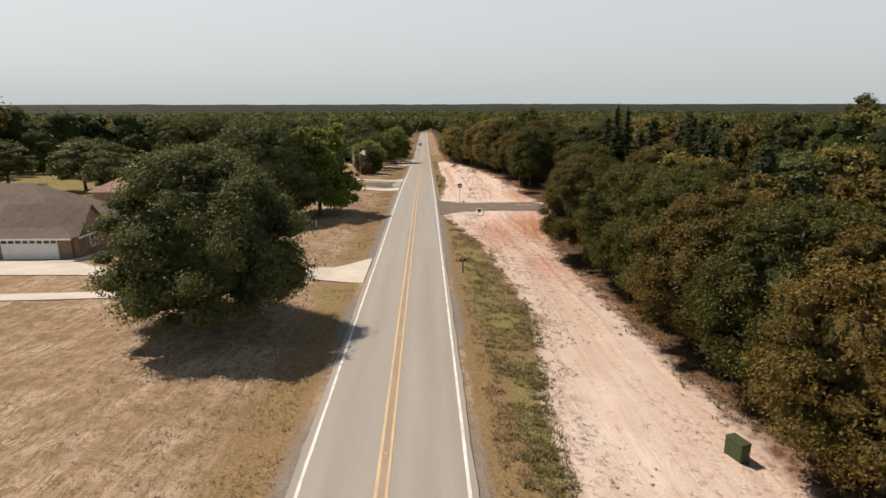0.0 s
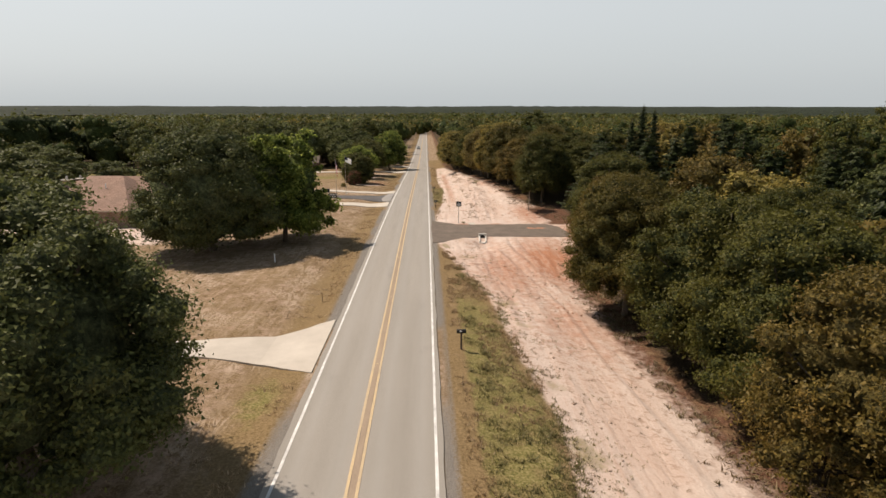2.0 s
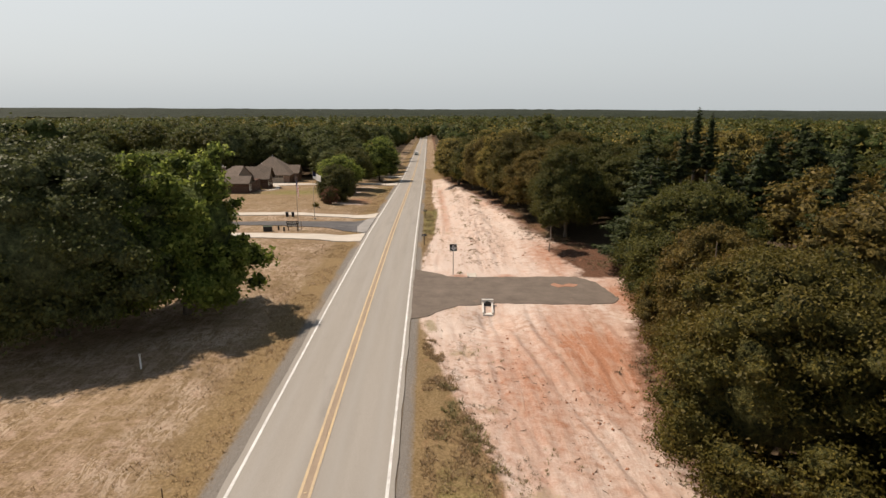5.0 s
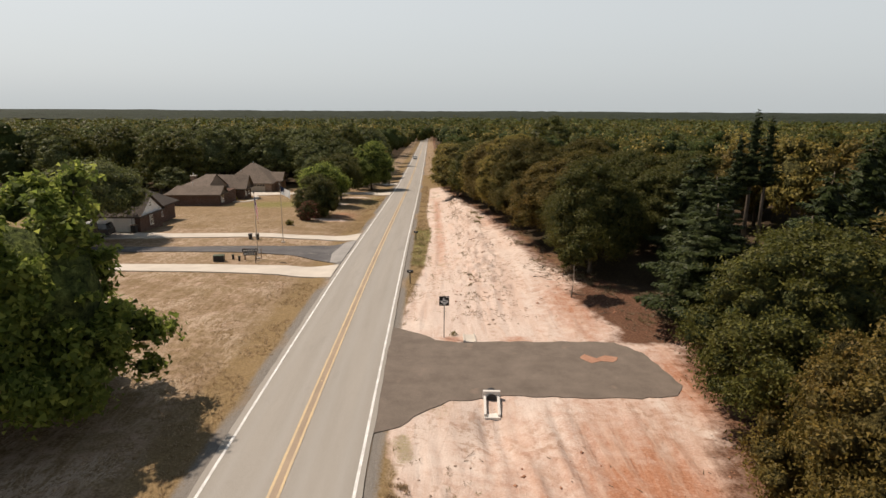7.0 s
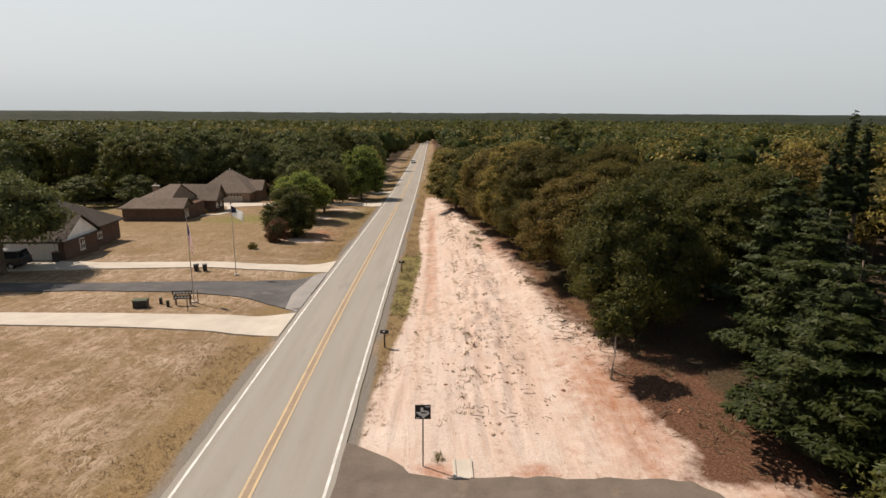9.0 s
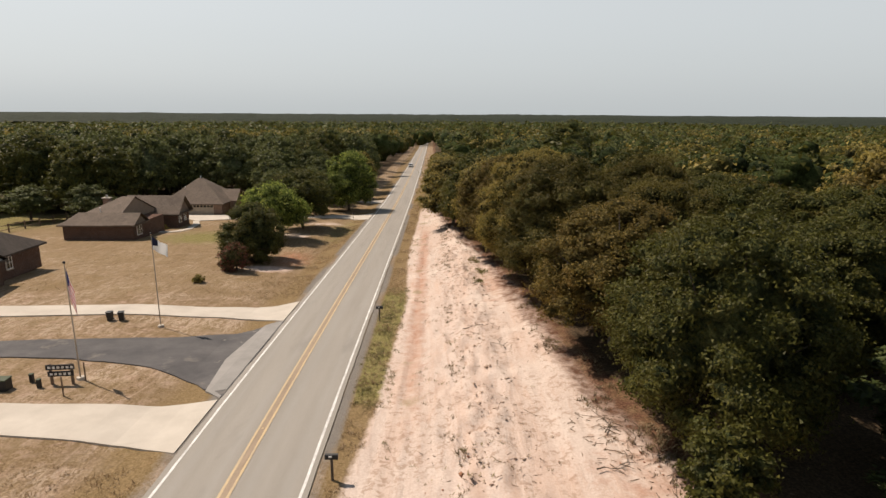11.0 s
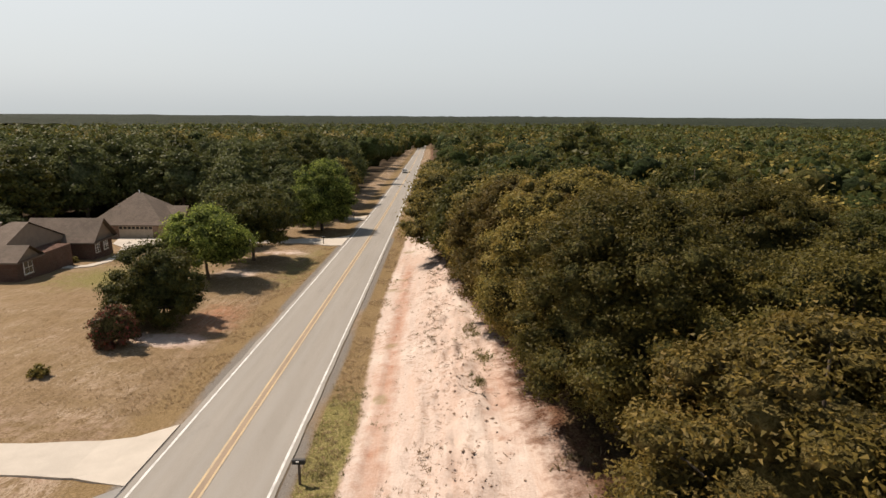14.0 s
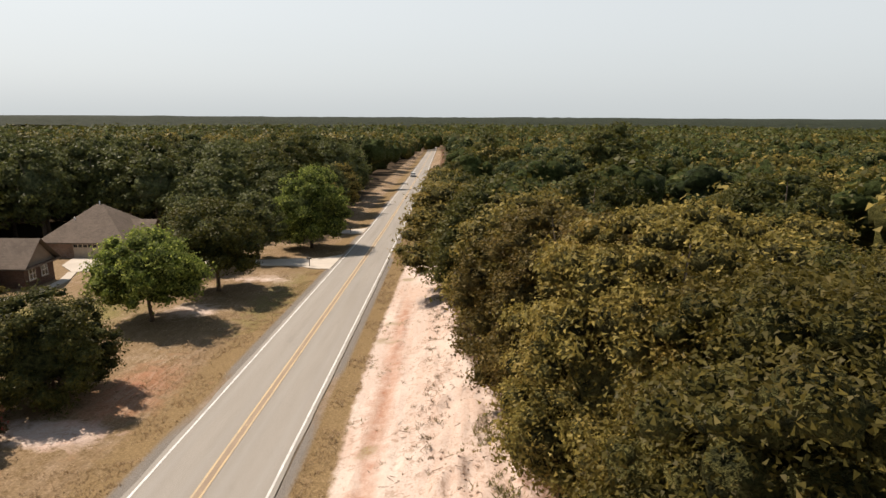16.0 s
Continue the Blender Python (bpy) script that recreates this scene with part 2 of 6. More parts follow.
def bricks(name, a, c, mortar):
    m, n, l, b = material(name, 0.9, 0.15)
    tc = n.new("ShaderNodeTexCoord")
    sep = n.new("ShaderNodeSeparateXYZ")
    l.new(tc.outputs["Object"], sep.inputs["Vector"])
    com = n.new("ShaderNodeCombineXYZ")
    l.new(sums(n, l, "ADD", sep.outputs["X"], sep.outputs["Y"]), com.inputs["X"])
    l.new(sep.outputs["Z"], com.inputs["Y"])
    br = n.new("ShaderNodeTexBrick")
    br.inputs["Scale"].default_value = 1.0
    br.inputs["Brick Width"].default_value, br.inputs["Row Height"].default_value = 0.215, 0.075
    br.inputs["Mortar Size"].default_value = 0.008
    br.inputs["Color1"].default_value, br.inputs["Color2"].default_value = (*a, 1), (*c, 1)
    br.inputs["Mortar"].default_value = (*mortar, 1)
    l.new(com.outputs["Vector"], br.inputs["Vector"])
    big = ramp(n, l, grain(n, l, tc.outputs["Object"], 0.7, 4), ((0.3, (0.8, 0.8, 0.8)), (0.7, (1.15, 1.12, 1.1))))
    l.new(blend(n, l, 1.0, br.outputs["Color"], big, "MULTIPLY"), b.inputs["Base Color"])
    relief(n, l, b, br.outputs["Fac"], 0.5, 0.008)
    return m


RED_EARTH = mottled("spilt_red_earth", (0.27, 0.135, 0.085), (0.42, 0.25, 0.175), 2, 14, 0.95, 0.05)
EARTH = mottled("road_edge_earth", (0.16, 0.125, 0.09), (0.28, 0.225, 0.165), 2, 20, 0.95, 0.05)
ROOF_BROWN = shingles("brown_shingles", (0.150, 0.118, 0.098), (0.185, 0.148, 0.124))
ROOF_WARM = shingles("warm_grey_brown_shingles", (0.151, 0.121, 0.098), (0.189, 0.153, 0.125))
ROOF_DARK = shingles("dark_grey_shingles", (0.078, 0.066, 0.058), (0.108, 0.092, 0.080))
ROOF_RED = shingles("reddish_shingles", (0.285, 0.190, 0.145), (0.350, 0.240, 0.188))
BRICK_RED = bricks("red_brick", (0.084, 0.048, 0.035), (0.132, 0.074, 0.055), (0.158, 0.128, 0.106))
BRICK_TAN = bricks("tan_brick", (0.185, 0.115, 0.082), (0.275, 0.178, 0.128), (0.29, 0.25, 0.21))


def ground_material():
    m, n, l, b = material("ground_surface", 0.95, 0.08)
    v = coords(n, l)

    def mask(name, wobble, sharp=2.5):
        a = n.new("ShaderNodeAttribute")
        a.attribute_name = name
        # ragged edge: noise pushes the border to and fro
        w = sums(n, l, "MULTIPLY", sums(n, l, "SUBTRACT", wobble, 0.5), 1.1)
        inner = sums(n, l, "SUBTRACT", sums(n, l, "ADD", a.outputs["Fac"], w), 0.5)
        return sums(n, l, "ADD", sums(n, l, "MULTIPLY", inner, sharp), 0.5, True)

    mid, fine, big = grain(n, l, v, 1.3, 5, 0.65), grain(n, l, v, 9, 4, 0.7), grain(n, l, v, 0.16, 4)
    speck = grain(n, l, v, 30, 2, 0.7)
    streak = grain(n, l, coords(n, l, (1.7, 0.22, 1)), 1.0, 5, 0.62, 1.3)
    # dry mown grass: straw, bare earth showing through, a few green blades
    straw = ramp(n, l, fine, ((0.34, (0.096, 0.061, 0.032)), (0.50, (0.205, 0.140, 0.077)), (0.66, (0.345, 0.252, 0.160))))
    earth = ramp(n, l, speck, ((0.3, (0.315, 0.216, 0.155)), (0.7, (0.50, 0.378, 0.295))))
    dry = blend(n, l, sums(n, l, "MULTIPLY", ramp(n, l, mid, ((0.46, (0, 0, 0)), (0.66, (1, 1, 1)))), 0.75), straw, earth)
    # mower swathes
    swathe = n.new("ShaderNodeTexWave")
    swathe.inputs["Scale"].default_value, swathe.inputs["Distortion"].default_value = 0.22, 5.0
    swathe.inputs["Detail"].default_value, swathe.inputs["Detail Scale"].default_value = 3.0, 0.6
    l.new(coords(n, l, (1.0, 0.45, 1)), swathe.inputs["Vector"])
    dry = blend(n, l, sums(n, l, "MULTIPLY", swathe.outputs["Fac"], 0.34), dry, (0.200, 0.138, 0.080))
    dry = blend(n, l, sums(n, l, "MULTIPLY", ramp(n, l, big, ((0.45, (0, 0, 0)), (0.65, (1, 1, 1)))), 0.22), dry, (0.25, 0.185, 0.095))
    dry = blend(n, l, sums(n, l, "MULTIPLY", ramp(n, l, streak, ((0.50, (0, 0, 0)), (0.74, (1, 1, 1)))), 0.45), dry, (0.52, 0.400, 0.300))
    tuss = grain(n, l, v, 3.6, 3, 0.6)
    dry = blend(n, l, sums(n, l, "MULTIPLY", ramp(n, l, tuss, ((0.57, (0, 0, 0)), (0.66, (1, 1, 1)))), 0.55), dry, (0.125, 0.080, 0.042))
    # thin pale scribbles of bare earth, and browner patches of thatch
    vein = sums(n, l, "ABSOLUTE", sums(n, l, "SUBTRACT", grain(n, l, coords(n, l, (1.3, 0.45, 1)), 1.0, 7, 0.78, 0.7), 0.5))
    vein = sums(n, l, "MULTIPLY", ramp(n, l, vein, ((0.010, (1, 1, 1)), (0.040, (0, 0, 0)))), ramp(n, l, grain(n, l, v, 0.22, 3), ((0.46, (0, 0, 0)), (0.60, (1, 1, 1)))))
    dry = blend(n, l, sums(n, l, "MULTIPLY", vein, 0.52), dry, (0.55, 0.445, 0.345))
    dry = blend(n, l, sums(n, l, "MULTIPLY", ramp(n, l, grain(n, l, v, 0.42, 5, 0.65), ((0.48, (0, 0, 0)), (0.66, (1, 1, 1)))), 0.42), dry, (0.165, 0.116, 0.058))
    # longer straw by the road
    tall = ramp(n, l, fine, ((0.3, (0.112, 0.076, 0.034)), (0.7, (0.300, 0.212, 0.112))))
    green = ramp(n, l, fine, ((0.30, (0.064, 0.062, 0.020)), (0.48, (0.165, 0.145, 0.050)), (0.66, (0.320, 0.262, 0.125))))
    sand = ramp(n, l, fine, ((0.25, (0.430, 0.330, 0.272)), (0.50, (0.545, 0.442, 0.378)), (0.8, (0.640, 0.555, 0.495))))
    sand = blend(n, l, sums(n, l, "MULTIPLY", ramp(n, l, streak, ((0.50, (0, 0, 0)), (0.68, (1, 1, 1)))), 0.34), sand, (0.43, 0.280, 0.205))
    sand = blend(n, l, sums(n, l, "MULTIPLY", ramp(n, l, speck, ((0.60, (0, 0, 0)), (0.72, (1, 1, 1)))), 0.18), sand, (0.16, 0.105, 0.07))
    wide = grain(n, l, coords(n, l, (0.6, 0.07, 1)), 1.0, 5, 0.6, 0.8)
    sand = blend(n, l, sums(n, l, "MULTIPLY", ramp(n, l, wide, ((0.46, (0, 0, 0)), (0.62, (1, 1, 1)))), 0.48), sand, (0.515, 0.365, 0.285))
    sand = blend(n, l, sums(n, l, "MULTIPLY", ramp(n, l, big, ((0.52, (0, 0, 0)), (0.66, (1, 1, 1)))), 0.50), sand, (0.655, 0.570, 0.500))
    # churned stretches: lumps, pits and roots
    churned = sums(n, l, "MULTIPLY", ramp(n, l, grain(n, l, coords(n, l, (0.5, 0.12, 1)), 1.0, 3, 0.5, 0.5), ((0.44, (0, 0, 0)), (0.56, (1, 1, 1)))), ramp(n, l, grain(n, l, v, 2.6, 5, 0.7, 0.6), ((0.52, (0, 0, 0)), (0.60, (1, 1, 1)))))
    sand = blend(n, l, sums(n, l, "MULTIPLY", churned, 0.60), sand, (0.29, 0.195, 0.135))
    clay = ramp(n, l, fine, ((0.28, (0.255, 0.105, 0.056)), (0.55, (0.37, 0.180, 0.108)), (0.80, (0.475, 0.290, 0.200))))
    clay = blend(n, l, sums(n, l, "MULTIPLY", ramp(n, l, streak, ((0.46, (0, 0, 0)), (0.66, (1, 1, 1)))), 0.55), clay, (0.46, 0.325, 0.245))
    litter = ramp(n, l, fine, ((0.30, (0.052, 0.027, 0.016)), (0.50, (0.112, 0.057, 0.035)), (0.70, (0.205, 0.115, 0.075))))
    grit = ramp(n, l, speck, ((0.3, (0.105, 0.094, 0.082)), (0.7, (0.27, 0.245, 0.215))))
    # brown floor of the wood, darkened further to carry the shade under the crowns
    floor_ = ramp(n, l, fine, ((0.3, (0.032, 0.023, 0.014)), (0.5, (0.065, 0.046, 0.028)), (0.7, (0.130, 0.092, 0.058))))
    col = blend(n, l, mask("tall", mid), dry, tall)
    col = blend(n, l, mask("green", mid), col, green)
    col = blend(n, l, mask("sand", mid, 3.0), col, sand)
    col = blend(n, l, mask("clay", mid, 1.4), col, clay)
    col = blend(n, l, mask("weeds", fine, 2.2), col, green)
    col = blend(n, l, mask("litter", mid, 2.0), col, litter)
    col = blend(n, l, mask("woods", mid, 2.0), col, floor_)
    col = blend(n, l, mask("grit", fine, 2.0), col, grit)
    l.new(col, b.inputs["Base Color"])
    h = sums(n, l, "ADD", sums(n, l, "ADD", mid, sums(n, l, "MULTIPLY", fine, 0.5)), sums(n, l, "MULTIPLY", streak, 0.9))
    relief(n, l, b, h, 0.6, 0.10)
    return m


GROUND = ground_material()

# ---- helpers for building ----


def part(name, bm, mat, parent=None, label="", smooth=False):
    """Links a bmesh as one mesh object, under a thing if one is given."""
    me = bpy.data.meshes.new(name)
    bm.to_mesh(me)
    bm.free()
    me.materials.append(mat)
    if smooth:
        me.polygons.foreach_set("use_smooth", [True] * len(me.polygons))
    ob = new(name, me)
    if parent:
        ob.parent = parent
    return tagged(ob, label)


def thing(name, label, category, m=None, group="", kind=""):
    ob = new(name)
    ob.empty_display_size = 0.2
    if m is not None:
        ob.matrix_basis = m
    return tagged(ob, label, category, group, kind)


def box(bm, x0, x1, y0, y1, z0, z1, bevel=0.0, m=None):
    r = bmesh.ops.create_cube(bm, size=1)
    vs = r["verts"]
    bmesh.ops.transform(bm, verts=vs, matrix=Matrix.Translation(((x0 + x1) / 2, (y0 + y1) / 2, (z0 + z1) / 2)) @ Matrix.Diagonal((x1 - x0, y1 - y0, z1 - z0, 1)))
    if m is not None:
        bmesh.ops.transform(bm, verts=vs, matrix=m)
    if bevel:
        es = list({e for v in vs for e in v.link_edges})
        bmesh.ops.bevel(bm, geom=es, offset=bevel, segments=2, affect="EDGES", profile=0.5)
    return bm


def block(x0, x1, y0, y1, z0, z1, bevel=0.0, m=None):
    return box(bmesh.new(), x0, x1, y0, y1, z0, z1, bevel, m)


def tube(bm, pts, radii, sides=8, cap=True):
    """A tapered tube along points."""
    rings = []
    for i, (p, r) in enumerate(zip(pts, radii)):
        p = Vector(p)
        d = (Vector(pts[min(i + 1, len(pts) - 1)]) - Vector(pts[max(i - 1, 0)])).normalized()
        a = d.orthogonal().normalized()
        c = d.cross(a)
        rings.append([bm.verts.new(p + (a * math.cos(k * math.tau / sides) + c * math.sin(k * math.tau / sides)) * r) for k in range(sides)])
    for a, c in zip(rings, rings[1:]):
        # match the starts of the rings, so that the tube does not twist
        s = min(range(sides), key=lambda k: (c[k].co - a[0].co).length)
        c[:] = c[s:] + c[:s]
        for k in range(sides):
            bm.faces.new((a[k], a[(k + 1) % sides], c[(k + 1) % sides], c[k]))
    if cap:
        bm.faces.new(rings[0][::-1])
        bm.faces.new(rings[-1])
    return bm


def poly(bm, pts):
    return bm.faces.new([bm.verts.new(p) for p in pts])


def mesh_from(name, verts, faces, mat):
    """A mesh from arrays: verts (n, 3), faces (m, k), all with k corners."""
    me = bpy.data.meshes.new(name)
    verts, faces = np.asarray(verts, dtype=np.float32), np.asarray(faces, dtype=np.int32)
    k = faces.shape[1]
    me.vertices.add(len(verts))
    me.vertices.foreach_set("co", verts.ravel())
    me.loops.add(faces.size)
    me.loops.foreach_set("vertex_index", faces.ravel())
    me.polygons.add(len(faces))
    me.polygons.foreach_set("loop_start", np.arange(0, faces.size, k, dtype=np.int32))
    me.update(calc_edges=True)
    me.materials.append(mat)
    return me


def lattice(ix, iy, seed):
    h = np.sin(ix * 127.1 + iy * 311.7 + seed * 74.7) * 43758.5453
    return h - np.floor(h)


def wave(x, y, scale, seed=0, octaves=3):
    """Smooth noise from 0 to 1 over the plan; scale is the size of a bump in metres."""
    total, weight, amp = 0.0, 0.0, 1.0
    for o in range(octaves):
        u, w = np.asarray(x) / scale * 2 ** o, np.asarray(y) / scale * 2 ** o
        i, j = np.floor(u), np.floor(w)
        f, g = u - i, w - j
        f, g = f * f * (3 - 2 * f), g * g * (3 - 2 * g)
        a, b = lattice(i, j, seed + o), lattice(i + 1, j, seed + o)
        c, d = lattice(i, j + 1, seed + o), lattice(i + 1, j + 1, seed + o)
        total = total + amp * ((a * (1 - f) + b * f) * (1 - g) + (c * (1 - f) + d * f) * g)
        weight += amp
        amp *= 0.5
    return total / weight


def step(a, b, v):
    t = np.clip((np.asarray(v, dtype=float) - a) / (b - a), 0, 1)
    return t * t * (3 - 2 * t)


# ---- lie of the land ----
PROFILE_Y = np.array([-400, -60, 0, 20, 42, 50, 77, 105, 123, 150, 189, 214, 300, 550, 900, 1500, 6000.0])
PROFILE_Z = np.array([6, 3.0, 2.2, 1.75, 1.13, 0.78, 0.2, -0.72, -1.62, -3.0, -4.9, -6.0, -8.6, -14.0, -18, -19, -19.0])
_fine = np.arange(-420, 1600, 2.0)
_soft = np.convolve(np.interp(_fine, PROFILE_Y, PROFILE_Z), np.hanning(15) / np.hanning(15).sum(), "same")
_soft[:12], _soft[-12:] = np.interp(_fine[:12], PROFILE_Y, PROFILE_Z), np.interp(_fine[-12:], PROFILE_Y, PROFILE_Z)
SIDE_X = np.array([3.3, 4.2, 6.5, 9.5, 12, 15, 20, 30])
SIDE_Y = np.array([20, 40, 57, 71, 78, 86, 95, 115, 130, 170.0])
SIDE_Z = np.array([
    [-0.06, -0.12, -0.4, -0.8, -1.1, -1.4, -1.3, -1.0],
    [-0.06, -0.12, -0.4, -0.9, -1.4, -1.8, -1.8, -1.5],
    [-0.06, -0.12, -0.4, -0.7, -1.1, -1.5, -1.5, -1.2],
    [-0.06, -0.12, -0.35, -0.45, -0.5, -0.5, -0.5, -0.3],
    [-0.06, -0.10, -0.10, -0.10, -0.10, -0.12, -0.2, -0.2],
    [-0.06, -0.10, -0.10, -0.10, -0.08, 0.0, 0.1, 0.2],
    [-0.06, -0.10, -0.06, 0.0, 0.15, 0.45, 0.7, 0.7],
    [-0.06, -0.08, 0.05, 0.3, 0.7, 1.4, 1.6, 1.6],
    [-0.06, -0.06, 0.15, 0.6, 1.1, 1.5, 1.6, 1.6],
    [-0.06, -0.05, 0.15, 0.6, 1.0, 1.3, 1.4, 1.4]])


def road_z(y):
    return np.interp(y, _fine, _soft)


def right_side(x, y):
    j = np.clip(np.searchsorted(SIDE_Y, y, side="right") - 1, 0, len(SIDE_Y) - 2)
    f = np.clip((y - SIDE_Y[j]) / (SIDE_Y[j + 1] - SIDE_Y[j]), 0, 1)
    i = np.clip(np.searchsorted(SIDE_X, x, side="right") - 1, 0, len(SIDE_X) - 2)
    g = np.clip((x - SIDE_X[i]) / (SIDE_X[i + 1] - SIDE_X[i]), 0, 1)
    g, f = g * g * (3 - 2 * g) * 0.5 + g * 0.5, f * f * (3 - 2 * f)
    return (SIDE_Z[j, i] * (1 - g) + SIDE_Z[j, i + 1] * g) * (1 - f) + (SIDE_Z[j + 1, i] * (1 - g) + SIDE_Z[j + 1, i + 1] * g) * f


def land(x, y):
    """Height of the ground without its fine relief."""
    x, y = np.asarray(x, dtype=float), np.asarray(y, dtype=float)
    z = road_z(y)
    left = -0.06 - 0.22 * step(3.4, 5.5, -x) * (1 - step(6, 9, -x)) + step(9, 16, -x) * (0.1 + 0.35 * step(112, 125, y) * (1 - step(140, 160, y)) - 0.35 * np.exp(-((y - 62) / 14) ** 2))
    z = z + np.where(x > 3.3, right_side(np.maximum(x, 3.3), y), np.where(x < -3.3, left, -0.06))
    z = z - 0.62 * np.exp(-((x - 8.7) / 1.3) ** 2 - ((y - 74.6) / 1.9) ** 2)
    far = step(60, 400, np.abs(x))
    return z + far * (wave(x, y, 260, 5) - 0.5) * 6


def sand_edge(y):
    return np.interp(y, [0, 16, 24, 30, 38, 46, 56, 64, 70, 74, 90, 105, 125, 140, 152, 175], [6.2, 6.2, 6.6, 7.6, 8.4, 7.6, 7.2, 5.4, 4.3, 3.7, 3.6, 5.0, 5.7, 5.1, 5.0, 5.4])


def woods_edge(y):
    """Where the trunks of the wood begin beside the cleared strip."""
    return np.interp(y, [-20, 16, 30, 45, 60, 68, 76, 85, 90, 96, 100, 107, 120, 132, 150, 165, 185, 230, 600], [16.2, 16.2, 15.8, 15.8, 15.6, 16.9, 19.6, 21.2, 20.2, 18.8, 17.2, 15.7, 15.0, 14.0, 12.2, 10.5, 9.0, 8.5, 8.5])


def fine_land(x, y):
    """Ground height with ruts, clods and hummocks."""
    z = land(x, y)
    right = (x > sand_edge(y)) & (x < woods_edge(y) + 2) & (y < 190)
    churn = step(88, 100, y) * np.exp(-((x - 10.2 - 0.012 * (y - 110)) / 1.7) ** 2) * (1 - step(165, 180, y))
    ruts = (wave(x * 4.0 + 2.5 * wave(x, y, 9, 12, 2), y * 0.25, 1.5, 11, 3) - 0.5) * (0.07 + 0.09 * step(48, 58, y))
    # graded windrows and wheel tracks that run along the strip
    bend = (wave(y, y * 0, 22, 13, 2) - 0.5) * 2.2
    rough_ = 0.28 + 0.50 * step(50, 60, y) * (1 - step(84, 90, y)) + 0.12 * step(84, 90, y)
    for at_, h_, w_ in ((1.3, 0.14, 0.18), (1.75, -0.10, 0.16), (2.5, -0.12, 0.17), (4.1, -0.12, 0.17), (5.2, 0.18, 0.24), (5.6, -0.13, 0.17), (6.7, 0.15, 0.2), (7.3, -0.12, 0.17), (8.4, -0.11, 0.17)):
        ruts = ruts + h_ * np.exp(-((x - sand_edge(y) - at_ - bend) / w_) ** 2) * step(0.42, 0.68, wave(x * 0.3 + at_ * 9, y, 9, 17, 2)) * rough_
    clods = (wave(x, y, 0.7, 21, 3) - 0.5) * (0.05 + 0.06 * step(48, 58, y) + 0.95 * churn)
    # the side road's bed lies level
    bed = step(0, 0.5, y - np.interp(x, [3, 5, 9, 20], [72.4, 74.0, 76.0, 76.0])) * (1 - step(0, 0.5, y - np.interp(x, [3, 5, 11, 19], [88.4, 87.0, 85.9, 84.6]))) * (1 - step(19.4, 20.4, x))
    z = z + np.where(right, (ruts + clods + churn * 0.30) * (1 - bed), 0)
    z = z + np.where((x > 3.6) & ~right, (wave(x, y, 0.8, 31, 3) - 0.5) * 0.16, 0)
    paved = ((y > 42) & (y < 52)) | ((y > 100) & (y < 126.5)) | ((y > 174) & (y < 188)) | ((y > 205) & (y < 212))
    z = z + np.where(x < -3.7, (wave(x, y, 1.1, 41, 3) - 0.5) * np.where(paved, 0.03, 0.10) * step(3.7, 5, -x), 0)
    return z


def span(a, b, d):
    return list(np.arange(a, b - d * 0.5, d))


def widening(a, b, first, k=1.35):
    out, d, v = [], first, a
    while v < b:
        out.append(v)
        v += d
        d *= k
    return out + [b]


XS = np.array(sorted([-v for v in widening(60, 5200, 2.0)] + span(-60, -16, 0.8)[1:] + span(-16, -3.7, 0.4) + [-3.7, -3.3, -1.7, 0, 1.7, 3.3, 3.6] + span(3.8, 19, 0.17) + span(19, 20, 0.4) + span(20, 32, 0.8) + widening(32, 5200, 1.5)))
YS = np.array(sorted([-v for v in widening(0, 600, 4)][1:] + span(0, 12, 1.0) + span(12, 148, 0.5) + span(148, 240, 0.9) + widening(240, 5200, 1.2, 1.12)))


